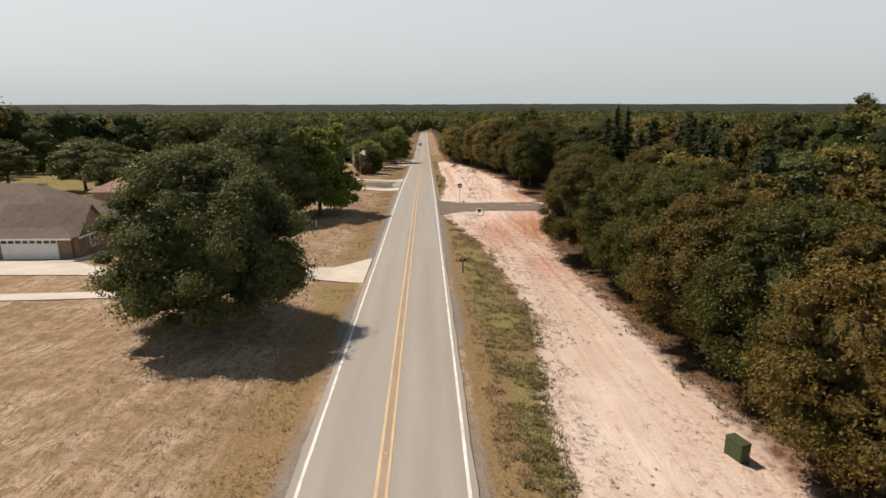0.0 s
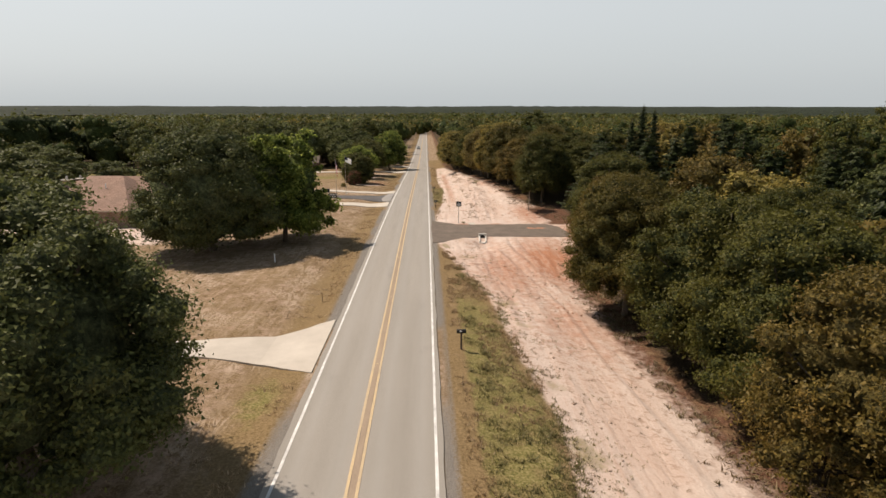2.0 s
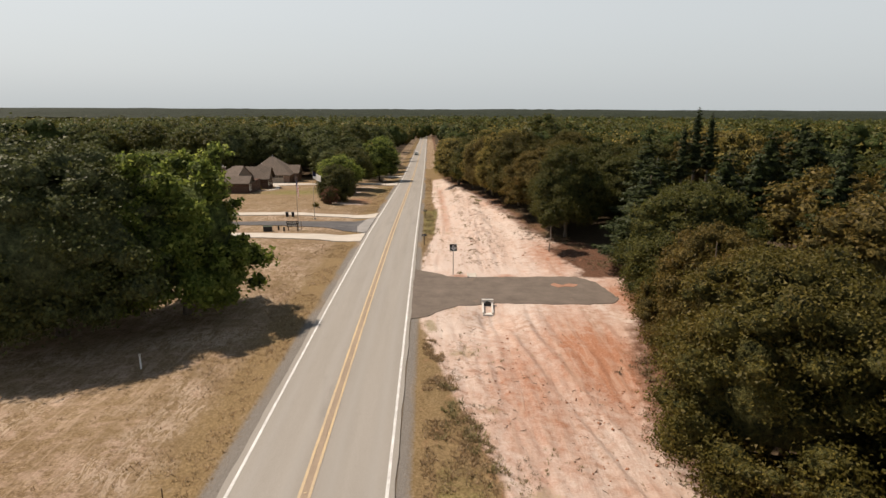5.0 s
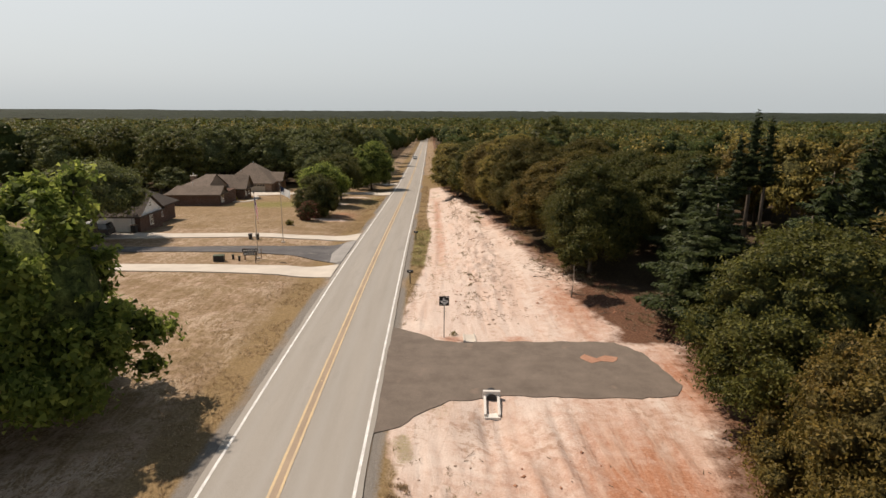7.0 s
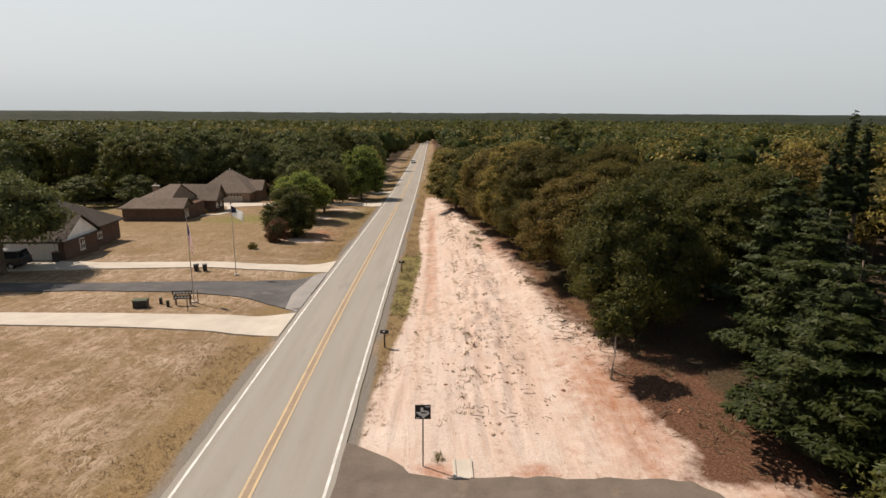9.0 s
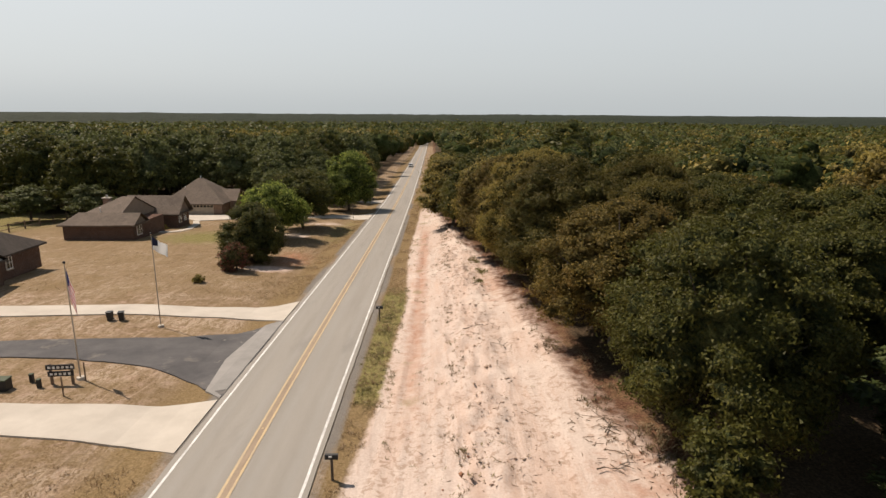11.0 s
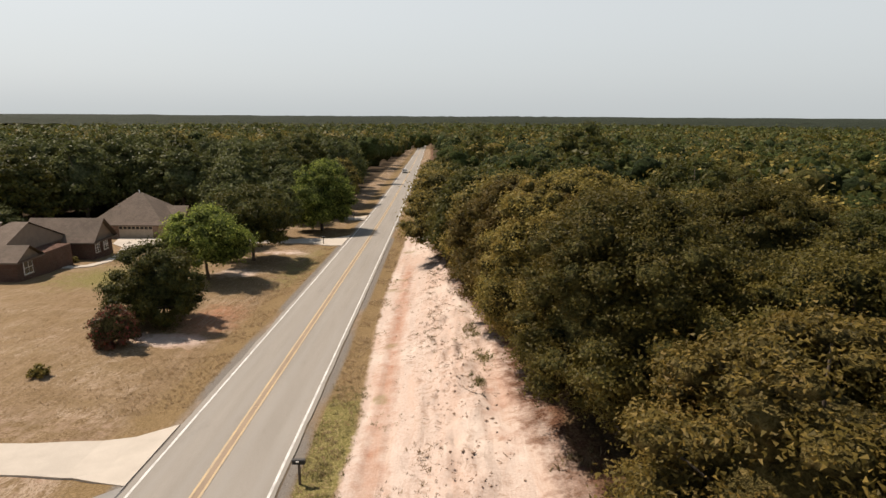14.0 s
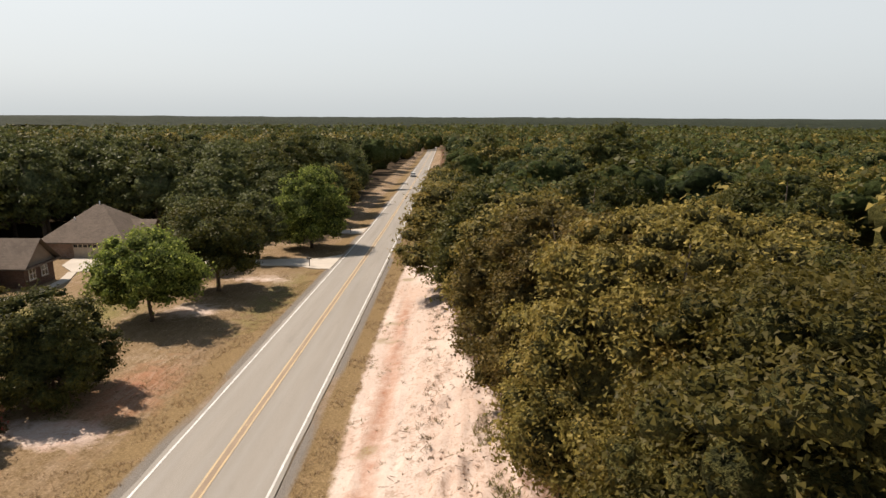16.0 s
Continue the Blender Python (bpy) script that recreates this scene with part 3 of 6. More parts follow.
def build_ground():
    X, Y = np.meshgrid(XS, YS)
    Z = fine_land(X, Y)
    nx, ny = len(XS), len(YS)
    idx = np.arange(nx * ny).reshape(ny, nx)
    faces = np.stack([idx[:-1, :-1], idx[:-1, 1:], idx[1:, 1:], idx[1:, :-1]], -1).reshape(-1, 4)
    me = mesh_from("ground", np.stack([X, Y, Z], -1).reshape(-1, 3), faces, GROUND)
    me.polygons.foreach_set("use_smooth", [True] * len(me.polygons))
    x, y = X.ravel(), Y.ravel()
    e, w = sand_edge(y), woods_edge(y)
    right = x > 3.3
    sand = step(-0.6, 0.6, x - e) * (1 - step(-0.6, 1.0, x - w)) * (1 - step(186, 200, y)) * right
    lot = (x < -20) * step(71, 75, y + 0.15 * (x + 26)) * (1 - step(82.6, 83.6, y)) * step(22, 27, -x) * (1 - step(44, 54, -x)) * 0.75
    sand = np.maximum(sand, lot)
    sand = np.maximum(sand, 0.95 * np.exp(-(((x + 9.6) / 3.2) ** 2 + ((y - 138.0) / 1.8) ** 2)))
    sand = np.maximum(sand, 0.66 * np.exp(-(((x + 12) / 3.5) ** 2 + ((y - 160) / 3.0) ** 2)))
    sand = np.maximum(sand, 0.62 * np.exp(-(((x + 10) / 4.5) ** 2 + ((y - 172.5) / 2.5) ** 2)))
    clay = right * np.maximum.reduce([
        0.95 * np.exp(-(((x - 14.5) / 4.2) ** 2 + ((y - 68) / 8.5) ** 2)),
        0.66 * np.exp(-(((x - 9.5) / 3.5) ** 2 + ((y - 64) / 11) ** 2)),
        0.58 * np.exp(-(((x - 12.5) / 3.5) ** 2 + ((y - 52) / 7) ** 2)),
        0.95 * np.exp(-(((x - 19.6) / 2.4) ** 2 + ((y - 78.5) / 5.5) ** 2)),
        0.95 * np.exp(-(((x - 6.9) / 0.8) ** 2 + ((y - 85.25) / 0.5) ** 2)),
        0.90 * np.exp(-(((x - 10.9) / 1.1) ** 2 + ((y - 85.2) / 0.45) ** 2)),
        0.75 * np.exp(-(((x - 15.8) / 2.4) ** 2 + ((y - 91) / 8) ** 2)),
        (0.24 + 0.50 * wave(y, x * 0, 7, 79, 3)) * np.exp(-(((x - 6.7) / 0.75) ** 2)) * step(98, 108, y) * (1 - step(158, 170, y)),
        0.45 * np.exp(-(((x - 13.5) / 1.8) ** 2 + ((y - 126) / 7) ** 2))])
    clay = np.maximum(clay, 0.75 * np.exp(-(((x + 8.4) / 2.2) ** 2 + ((y - 143) / 5) ** 2)))
    litter = right * step(16.0, 18.0, x + 3.0 * (wave(x, y, 3, 71) - 0.5)) * step(83.2, 84.6, y) * (1 - step(96, 102, y)) * 0.92
    litter = np.maximum(litter, right * 0.66 * step(-2.0, 0.0, x - w + 1.2 * (wave(x, y, 4, 72) - 0.5)))
    green = np.maximum.reduce([
        right * step(26, 34, y) * (1 - step(52, 62, y)) * step(4.2, 4.8, x) * (1 - step(-1.0, 0.6, x - e)) * 0.66,
        right * step(10, 16, y) * (1 - step(26, 32, y)) * step(5.0, 5.6, x) * (1 - step(-0.4, 0.5, x - e)) * 0.70,
        right * step(103, 108, y) * (1 - step(126, 131, y)) * step(3.5, 3.8, x) * (1 - step(-0.5, 0.5, x - 5.6 - 1.8 * (wave(x, y, 3, 83, 2) - 0.5))) * 0.86,
        0.66 * np.exp(-(((x + 5.2) / 1.3) ** 2 + ((y - 39.5) / 3) ** 2)),
        0.58 * np.exp(-(((x + 6) / 3.2) ** 2 + ((y - 166) / 16) ** 2)),
        0.85 * np.exp(-(((x + 23) / 8) ** 2 + ((y - 158) / 7) ** 2)),
        0.60 * np.exp(-(((x + 19) / 7) ** 2 + ((y - 168) / 5) ** 2)),
        0.66 * step(42, 58, -x + 8 * (wave(x, y, 12, 75) - 0.5)) * step(50, 64, y)])
    weeds = right * sand * step(0.60, 0.78, wave(x, y, 2.2, 51)) * np.interp(x - e, [0, 1.5, 3.5, 6], [0.62, 0.45, 0.16, 0.05])
    tall = np.maximum(right * (1 - sand) * 0.8 * (y < 240), (x < -3.6) * (1 - step(5.0, 8.0, -x)) * 0.75)
    tall = np.maximum(tall, (x < -3.6) * 0.46 * step(123, 128, y) * (y < 240))
    patchy = 0.30 + 0.62 * step(0.35, 0.6, wave(y, y * 0, 9, 77, 2))
    grit = np.maximum(right * (1 - step(3.35, 3.95, x)) * np.where((y > 30) & (y < 52), 0.85, patchy), (~right) * (1 - step(3.4, 4.3, -x)) * patchy)
    # where the floor's painted-in shade begins, just inside the wood's edge
    woods = right * step(0.3, 2.2, x - w + 1.6 * (wave(x, y, 2.5, 73) - 0.5))
    woods = np.maximum(woods, (x < 0) * np.maximum(step(200, 215, y) * step(9, 12, -x), step(176, 190, y) * step(46, 52, -x)))
    woods = np.maximum(woods, step(600, 800, y))
    for name, values in (("sand", sand), ("clay", clay), ("litter", litter), ("green", green), ("weeds", weeds), ("tall", tall), ("grit", grit), ("woods", woods)):
        a = me.attributes.new(name, "FLOAT", "POINT")
        a.data.foreach_set("value", np.asarray(values, dtype=np.float32))
    ob = new("ground", me)
    return tagged(ob, "dry mown grass, pale sand, red clay and leaf litter", "ground", kind="structure")


ground = build_ground()


def strip(x0, x1, y0, y1, lift, mat, name, parent=None, label="", dy=2.0, wander=0.0, seed=0, crown=0.0):
    """A paved or painted strip along the road, laid on its surface."""
    ys = np.arange(y0, y1 + dy * 0.5, dy)
    xs = np.linspace(x0, x1, max(2, int((x1 - x0) / 1.2) + 1))
    X, Y = np.meshgrid(xs, ys)
    if wander:
        t = (X - x0) / (x1 - x0)
        X = X + (wave(Y, Y * 0 + seed, 1.3, seed) - 0.5) * wander * t + (wave(Y, Y * 0 + seed + 9, 1.3, seed) - 0.5) * wander * (1 - t)
    Z = road_z(Y) + lift - 0.018 * np.abs(X) * (1 if crown == 0 else crown)
    n, k = len(xs), len(ys)
    idx = np.arange(n * k).reshape(k, n)
    faces = np.stack([idx[:-1, :-1], idx[:-1, 1:], idx[1:, 1:], idx[1:, :-1]], -1).reshape(-1, 4)
    me = mesh_from(name, np.stack([X, Y, Z], -1).reshape(-1, 3), faces, mat)
    ob = new(name, me)
    if parent:
        ob.parent = parent
    return tagged(ob, label)


road = tagged(strip(-3.16, 3.10, -120, 700, 0.06, ASPHALT, "road", dy=0.9, wander=0.16, seed=3), "straight two-lane grey asphalt country road", "road", kind="structure")
# edges of the slab, so that the road has thickness
bm_edge = bmesh.new()
for sx in (-1, 1):
    ys_ = list(range(-120, 700, 4))
    top = [bm_edge.verts.new((sx * 3.07, y, float(road_z(y)) - 0.005)) for y in ys_]
    low = [bm_edge.verts.new((sx * 3.36, y, float(road_z(y)) - 0.22)) for y in ys_]
    for i in range(len(ys_) - 1):
        bm_edge.faces.new((top[i], top[i + 1], low[i + 1], low[i]))
part("road_edge", bm_edge, EARTH, road)
for sx in (-1, 1):
    strip(sx * 2.83 - 0.06, sx * 2.83 + 0.06, -120, 690, 0.068, WHITE_LINE, "edge_line", road, "worn white edge line", 0.8, 0.03, 5 + sx)
    strip(sx * 0.18 - 0.115, sx * 0.18 - 0.005, -120, 690, 0.068, YELLOW_LINE, "centre_line", road, "worn yellow centre line", 0.8, 0.025, 15 + sx)

strip(-0.18, 0.06, -120, 690, 0.064, LINE_DUST, "centre_strip", road, "dusty brown strip between the centre lines", 0.8, 0.05, 25)


def reflector(y):
    bm = block(-0.05, 0.05, -0.05, 0.05, 0, 0.02, 0.008, Matrix.Translation((-0.06, y, float(road_z(y)) + 0.06)))
    part("reflector", bm, YELLOW_LINE, road)


for y_ in range(6, 240, 12):
    reflector(y_ + 0.8)


def ragged(outline, amp, seed, gap=0.6):
    """A worn, uneven outline in place of straight edges; its ends at the road stay."""
    rng = np.random.default_rng(seed)
    out = []
    for (x0, y0), (x1, y1) in zip(outline, outline[1:] + outline[:1]):
        d = math.hypot(x1 - x0, y1 - y0)
        k = max(1, int(d / gap))
        for i in range(k):
            t = i / k
            a = 0 if abs(x0) < 3.5 and abs(x1) < 3.5 else amp
            s = rng.uniform(-a, a)
            out.append((x0 + (x1 - x0) * t - (y1 - y0) / d * s, y0 + (y1 - y0) * t + (x1 - x0) / d * s))
    return out


def paving(name, outline, lift, mat, label, category, under=0.25, joints=(), cell=0.8):
    """A slab on the ground: outline in plan, cut into cells that follow the land, with a skirt at its rim."""
    bm = bmesh.new()
    face = bm.faces.new([bm.verts.new((x, y, 0)) for x, y in outline])
    lo = [min(p[i] for p in outline) for i in (0, 1)]
    hi = [max(p[i] for p in outline) for i in (0, 1)]
    for ax in (0, 1):
        k = int((hi[ax] - lo[ax]) / (cell * 2))
        for i in range(1, k + 1):
            co, no = [0, 0, 0], [0, 0, 0]
            co[ax], no[ax] = lo[ax] + (hi[ax] - lo[ax]) * i / (k + 1), 1
            bmesh.ops.bisect_plane(bm, geom=bm.verts[:] + bm.edges[:] + bm.faces[:], plane_co=co, plane_no=no)
    rim = [e for e in bm.edges if e.is_boundary]
    out = bmesh.ops.extrude_edge_only(bm, edges=rim)
    low = {v for v in out["geom"] if isinstance(v, bmesh.types.BMVert)}
    for v in bm.verts:
        v.co.z = float(land(v.co.x, v.co.y)) + lift - (under if v in low else 0)
        if abs(v.co.x) < 3.5:
            v.co.z = float(road_z(v.co.y)) - 0.018 * abs(v.co.x) + 0.05 - (under if v in low else 0)
    bmesh.ops.recalc_face_normals(bm, faces=bm.faces[:])
    ob = part(name, bm, mat)
    return tagged(ob, label, category, kind="structure")


paving("driveway", [(-3.3, 42.0), (-3.3, 50.2), (-6.5, 47.6), (-10.5, 46.6), (-22, 45.6), (-30, 50.5), (-38.5, 50.9), (-38.5, 45.3), (-33, 45.3), (-26, 45.1), (-20, 43.6), (-10, 44.2), (-6, 43.4)], 0.09, CONCRETE, "pale concrete driveway to the garage", "driveway")
paving("garden_path", [(-14, 40.5), (-14, 38.9), (-24, 38.2), (-44, 37.2), (-44, 39.0), (-25, 39.8)], 0.09, CONCRETE, "pale concrete drive across the dry lawn", "driveway")
paving("driveway", [(-3.3, 100.8), (-3.3, 106.0), (-6, 105.6), (-12, 105.4), (-27, 105.7), (-46, 106.2), (-46, 103.8), (-27, 103.1), (-12, 102.3), (-6, 101.7)], 0.09, CONCRETE, "pale concrete driveway beside the lane", "driveway")
paving("side_lane", ragged([(-3.2, 106.4), (-3.2, 119.4), (-6, 117.2), (-9, 115.9), (-14, 115.2), (-22, 114.6), (-32, 114.4), (-60, 113.6), (-60, 110.8), (-32, 111.7), (-22, 112.0), (-14, 111.6), (-9, 110.5), (-6, 108.9)], 0.10, 4, 0.9), 0.07, DARK_ASPHALT, "dark patched asphalt lane", "lane")
paving("lane_apron", [(-3.28, 106.2), (-3.28, 119.6), (-4.4, 118.6), (-5.0, 112), (-4.4, 107.2)], 0.10, PALE_APRON, "dusty pale asphalt apron at the lane mouth", "lane")
paving("driveway", [(-3.3, 119.6), (-3.3, 125.0), (-5.0, 124.0), (-9, 123.1), (-17, 122.4), (-26, 122.0), (-32, 122.9), (-45, 122.9), (-45, 118.2), (-32, 118.8), (-24, 119.6), (-12, 120.4), (-6, 120.5)], 0.09, CONCRETE, "pale concrete driveway to the brick house", "driveway")
paving("driveway", [(-3.3, 177.5), (-3.3, 187), (-7, 184.5), (-14, 182.0), (-26, 181.6), (-31, 182.6), (-36.5, 182.6), (-35, 178.2), (-31.5, 174.6), (-28, 176.2), (-22, 178.2), (-14, 179.2), (-7, 179.6)], 0.09, CONCRETE, "pale concrete driveway under the trees", "driveway")
paving("driveway", [(-3.3, 205), (-3.3, 211), (-8, 209.5), (-20, 209.5), (-20, 206.5), (-8, 206.5)], 0.09, CONCRETE, "pale concrete driveway between trees", "driveway")
paving("side_road", ragged([(3.05, 73.6), (4.2, 74.3), (5.2, 75.6), (6.5, 76.8), (9.2, 77.35), (12.7, 77.05), (16.0, 77.0), (18.0, 77.3), (18.75, 78.5), (18.5, 80.5), (18.1, 82.6), (16.9, 84.3), (11, 84.75), (7.4, 84.7), (5.9, 85.1), (5.0, 86.3), (3.9, 87.0), (3.05, 87.4)], 0.09, 6, 0.5), 0.035, MILLINGS, "brown-grey new side road of asphalt millings", "side road", 0.25)
paving("earth_patch", ragged([(14.2, 82.0), (14.7, 81.2), (15.3, 81.45), (16.0, 81.3), (16.45, 82.0), (15.8, 82.25), (15.2, 81.9), (14.6, 82.5)], 0.05, 9, 0.3), 0.048, RED_EARTH, "patch of red earth spilt on the side road", "earth", 0.02)
paving("garden_path", [(-37.5, 163.4), (-37.5, 162.4), (-31, 162.0), (-29.2, 163.0), (-28.6, 166), (-29.5, 171), (-31.2, 175.0), (-32.0, 174.6), (-30.4, 170.5), (-29.6, 166), (-30.2, 163.8), (-31.2, 163.2)], 0.09, CONCRETE, "pale curved concrete path along the house", "path")
paving("garden_path", [(-31.6, 49.8), (-29.6, 49.7), (-28.8, 51.2), (-28.6, 54.5), (-29.3, 54.5), (-29.5, 51.6), (-30.2, 50.6), (-31.6, 50.6)], 0.12, CONCRETE, "pale curved concrete path by the garage", "path")

# ---- trees ----


def leaf_quads(rng, centres, normals, size, slim=0.6, along=None):
    """Leaves or leaf sprays as folded triangles: arrays of verts and faces."""
    n = len(centres)
    a = rng.normal(size=(n, 3)) if along is None else np.cross(normals, along + rng.normal(size=(n, 3)) * 0.35)
    u = np.cross(normals, a)
    u /= np.linalg.norm(u, axis=1, keepdims=True) + 1e-9
    v = np.cross(normals, u)
    s = size * rng.uniform(0.55, 1.4, (n, 1))
    fold = normals * s * 0.14
    tri = np.stack([centres - u * s * 0.55, centres + u * s * 0.4 - v * s * slim * 0.62, centres + u * s * 0.45 + v * s * slim * 0.62 + fold], 1)
    return tri.reshape(-1, 3), np.arange(n * 3).reshape(-1, 3)


def unit(v):
    return v / (np.linalg.norm(v, axis=-1, keepdims=True) + 1e-9)


def crown_pads(rng, radius, height, bottom, count, size, conical=0.0, flat=0.66, wild=0.15, belly=0.40):
    """Pads of foliage over the outline of a crown, with gaps between them: centres, radii and outward directions.
    The last third of the pads lies deeper, seen through the gaps. belly: at which share of the height the crown is widest."""
    inner = count // 2
    n = count + inner
    i = np.arange(n)
    zz = np.where(i < count, 1 - 1.86 * (i + 0.5) / count, rng.uniform(-0.8, 0.75, n))
    ang = i * 2.39996 + rng.uniform(-0.45, 0.45, n)
    up, low = (height - bottom) * (1 - belly), (height - bottom) * belly
    az = np.abs(zz)
    rr = np.where(zz > 0, np.sqrt(np.maximum(0, 1 - az ** 2.1)), np.maximum(0, 1 - az ** 2.6) ** (1 / 2.6))
    if conical:
        rr = np.minimum(1.0, 1.08 - conical * (zz + 1) / 2) * np.where(zz < -0.5, 0.85, 1.0)
    ph = rng.uniform(0, 6.28, 3)
    bump = 1 + wild * (0.55 * np.sin(ang * 2 + ph[0]) + 0.45 * np.sin(ang * 3 + ph[1] + zz * 2.5) + 0.5 * np.sin(ang * 5 + ph[2] - zz * 4))
    room = np.where(i < count, rng.uniform(0.92 - wild * 0.9, 1.03, n), rng.uniform(0.45, 0.68, n)) * bump
    k = radius * size * rng.uniform(0.50, 1.50, n) * (1 - 0.4 * conical * (zz + 1) / 2)
    k = np.where(i < count, k, k * 1.25)
    reach = (radius - k * 0.55) * room
    z0 = bottom + low
    c = np.stack([np.cos(ang) * rr * reach, np.sin(ang) * rr * reach, z0 + np.where(zz > 0, zz * (up - k * flat * 0.7), zz * (low - k * flat * 0.5)) * (0.75 + 0.25 * room)], 1)
    # pads hang a little at the rim, so that the lower outline is ragged
    c[:, 2] -= np.maximum(0, rr - 0.7) * rng.uniform(0, 0.25, n) * low
    r = np.stack([k, k, k * flat * rng.uniform(0.8, 1.25, n)], 1)
    out = unit(c - np.array([0, 0, z0 - low * 0.3]))
    return c, r, out, count


def pad_leaves(rng, pads, leaves, upward=0.45):
    """Leaves on the outer and upper skin of every pad, some on twigs that stick out."""
    c, r, out, outer = pads
    w = r[:, 0] ** 2 * np.where(np.arange(len(c)) < outer, 1.0, 0.30)
    k = rng.choice(len(c), leaves, p=w / w.sum())
    d = unit(rng.normal(size=(leaves, 3)) + out[k] * 0.75 + np.array([0, 0, upward]))
    f = 1.02 - 0.42 * rng.random((leaves, 1)) ** 1.8
    f = np.where(rng.random((leaves, 1)) < 0.17, rng.uniform(0.95, 1.50, (leaves, 1)), f)
    # small tufts within a pad
    tuft = np.sin(d[:, :1] * 7 + k[:, None]) * np.sin(d[:, 1:2] * 7 + k[:, None] * 2.1) * np.sin(d[:, 2:] * 7 + k[:, None] * 0.7)
    p = c[k] + d * r[k] * (f + 0.16 * tuft)
    nrm = unit(d * 0.38 + out[k] * 0.22 + np.array([0, 0, 0.28]) + rng.normal(size=d.shape) * 0.50)
    return p, nrm


def ball(subdiv):
    bm = bmesh.new()
    bmesh.ops.create_icosphere(bm, subdivisions=subdiv, radius=1)
    out = np.array([v.co[:] for v in bm.verts]), np.array([[v.index for v in f.verts] for f in bm.faces])
    bm.free()
    return out


BALLS = {k: ball(k) for k in (1, 2, 3)}


def core_arrays(rng, lobes, shrink=0.74, subdiv=1):
    """Inner masses that close a crown: a rough ball within each lobe."""
    V, F, n = [], [], 0
    bv, bf = BALLS[subdiv]
    for c, r in lobes:
        V.append(c + bv * r * shrink * rng.uniform(0.82, 1.08, (len(bv), 1)))
        F.append(bf + n)
        n += len(bv)
    return np.concatenate(V), np.concatenate(F)


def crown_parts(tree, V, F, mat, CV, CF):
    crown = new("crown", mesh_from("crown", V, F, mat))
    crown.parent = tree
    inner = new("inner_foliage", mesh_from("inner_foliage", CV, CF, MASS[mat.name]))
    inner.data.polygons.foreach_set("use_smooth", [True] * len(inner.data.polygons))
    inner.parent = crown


def build_tree(name, label, radius, height, bottom, leaves, size, mat, seed, count=60, pad=0.24, conical=0.0, trunk=0.22, stems=1, slim=0.6, group="", category="tree", bark=None, wild=0.15, flat=0.66, core=0.60, belly=0.40, padcore=0.72):
    """A tree: tapered trunk with limbs, and a crown of leafy pads with dark gaps between them."""
    rng = np.random.default_rng(seed)
    tree = thing(name, label, category, group=group)
    pads = crown_pads(rng, radius, height, bottom, count, pad, conical, flat, wild, belly)
    bm = bmesh.new()
    for s in range(stems):
        a = s * math.tau / max(1, stems) + rng.uniform(0, 1)
        off = 0.25 * (stems > 1)
        base = np.array([math.cos(a) * off, math.sin(a) * off, -0.3])
        fork = np.array([base[0] * 2 + rng.uniform(-0.2, 0.2), base[1] * 2 + rng.uniform(-0.2, 0.2), bottom + (height - bottom) * (0.25 if conical < 0.6 else 0.8)])
        tube(bm, [base, base * [1, 1, 0] + [0, 0, 0.35], (base + fork) / 2 + rng.uniform(-0.12, 0.12, 3), fork], [trunk * 1.5, trunk * 1.1, trunk * 0.9, trunk * 0.65], 9)
        high = pads[0][: pads[3]]
        for c in high[:: max(1, len(high) // 7)]:
            midp = (fork * 0.55 + c * 0.45) + rng.uniform(-0.25, 0.25, 3) + [0, 0, -0.25]
            tube(bm, [fork + [0, 0, -0.3], midp, c], [trunk * 0.5, trunk * 0.33, trunk * 0.12], 5)
    part("trunk", bm, bark or BARK, tree, smooth=True)
    p, nrm = pad_leaves(rng, pads, leaves)
    V, F = leaf_quads(rng, p, nrm, size, slim)
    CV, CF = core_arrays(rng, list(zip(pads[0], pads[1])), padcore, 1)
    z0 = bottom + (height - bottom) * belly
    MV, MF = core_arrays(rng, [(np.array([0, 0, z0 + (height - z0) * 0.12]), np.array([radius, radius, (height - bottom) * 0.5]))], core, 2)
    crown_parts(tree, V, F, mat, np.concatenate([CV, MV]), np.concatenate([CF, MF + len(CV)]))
    return tree


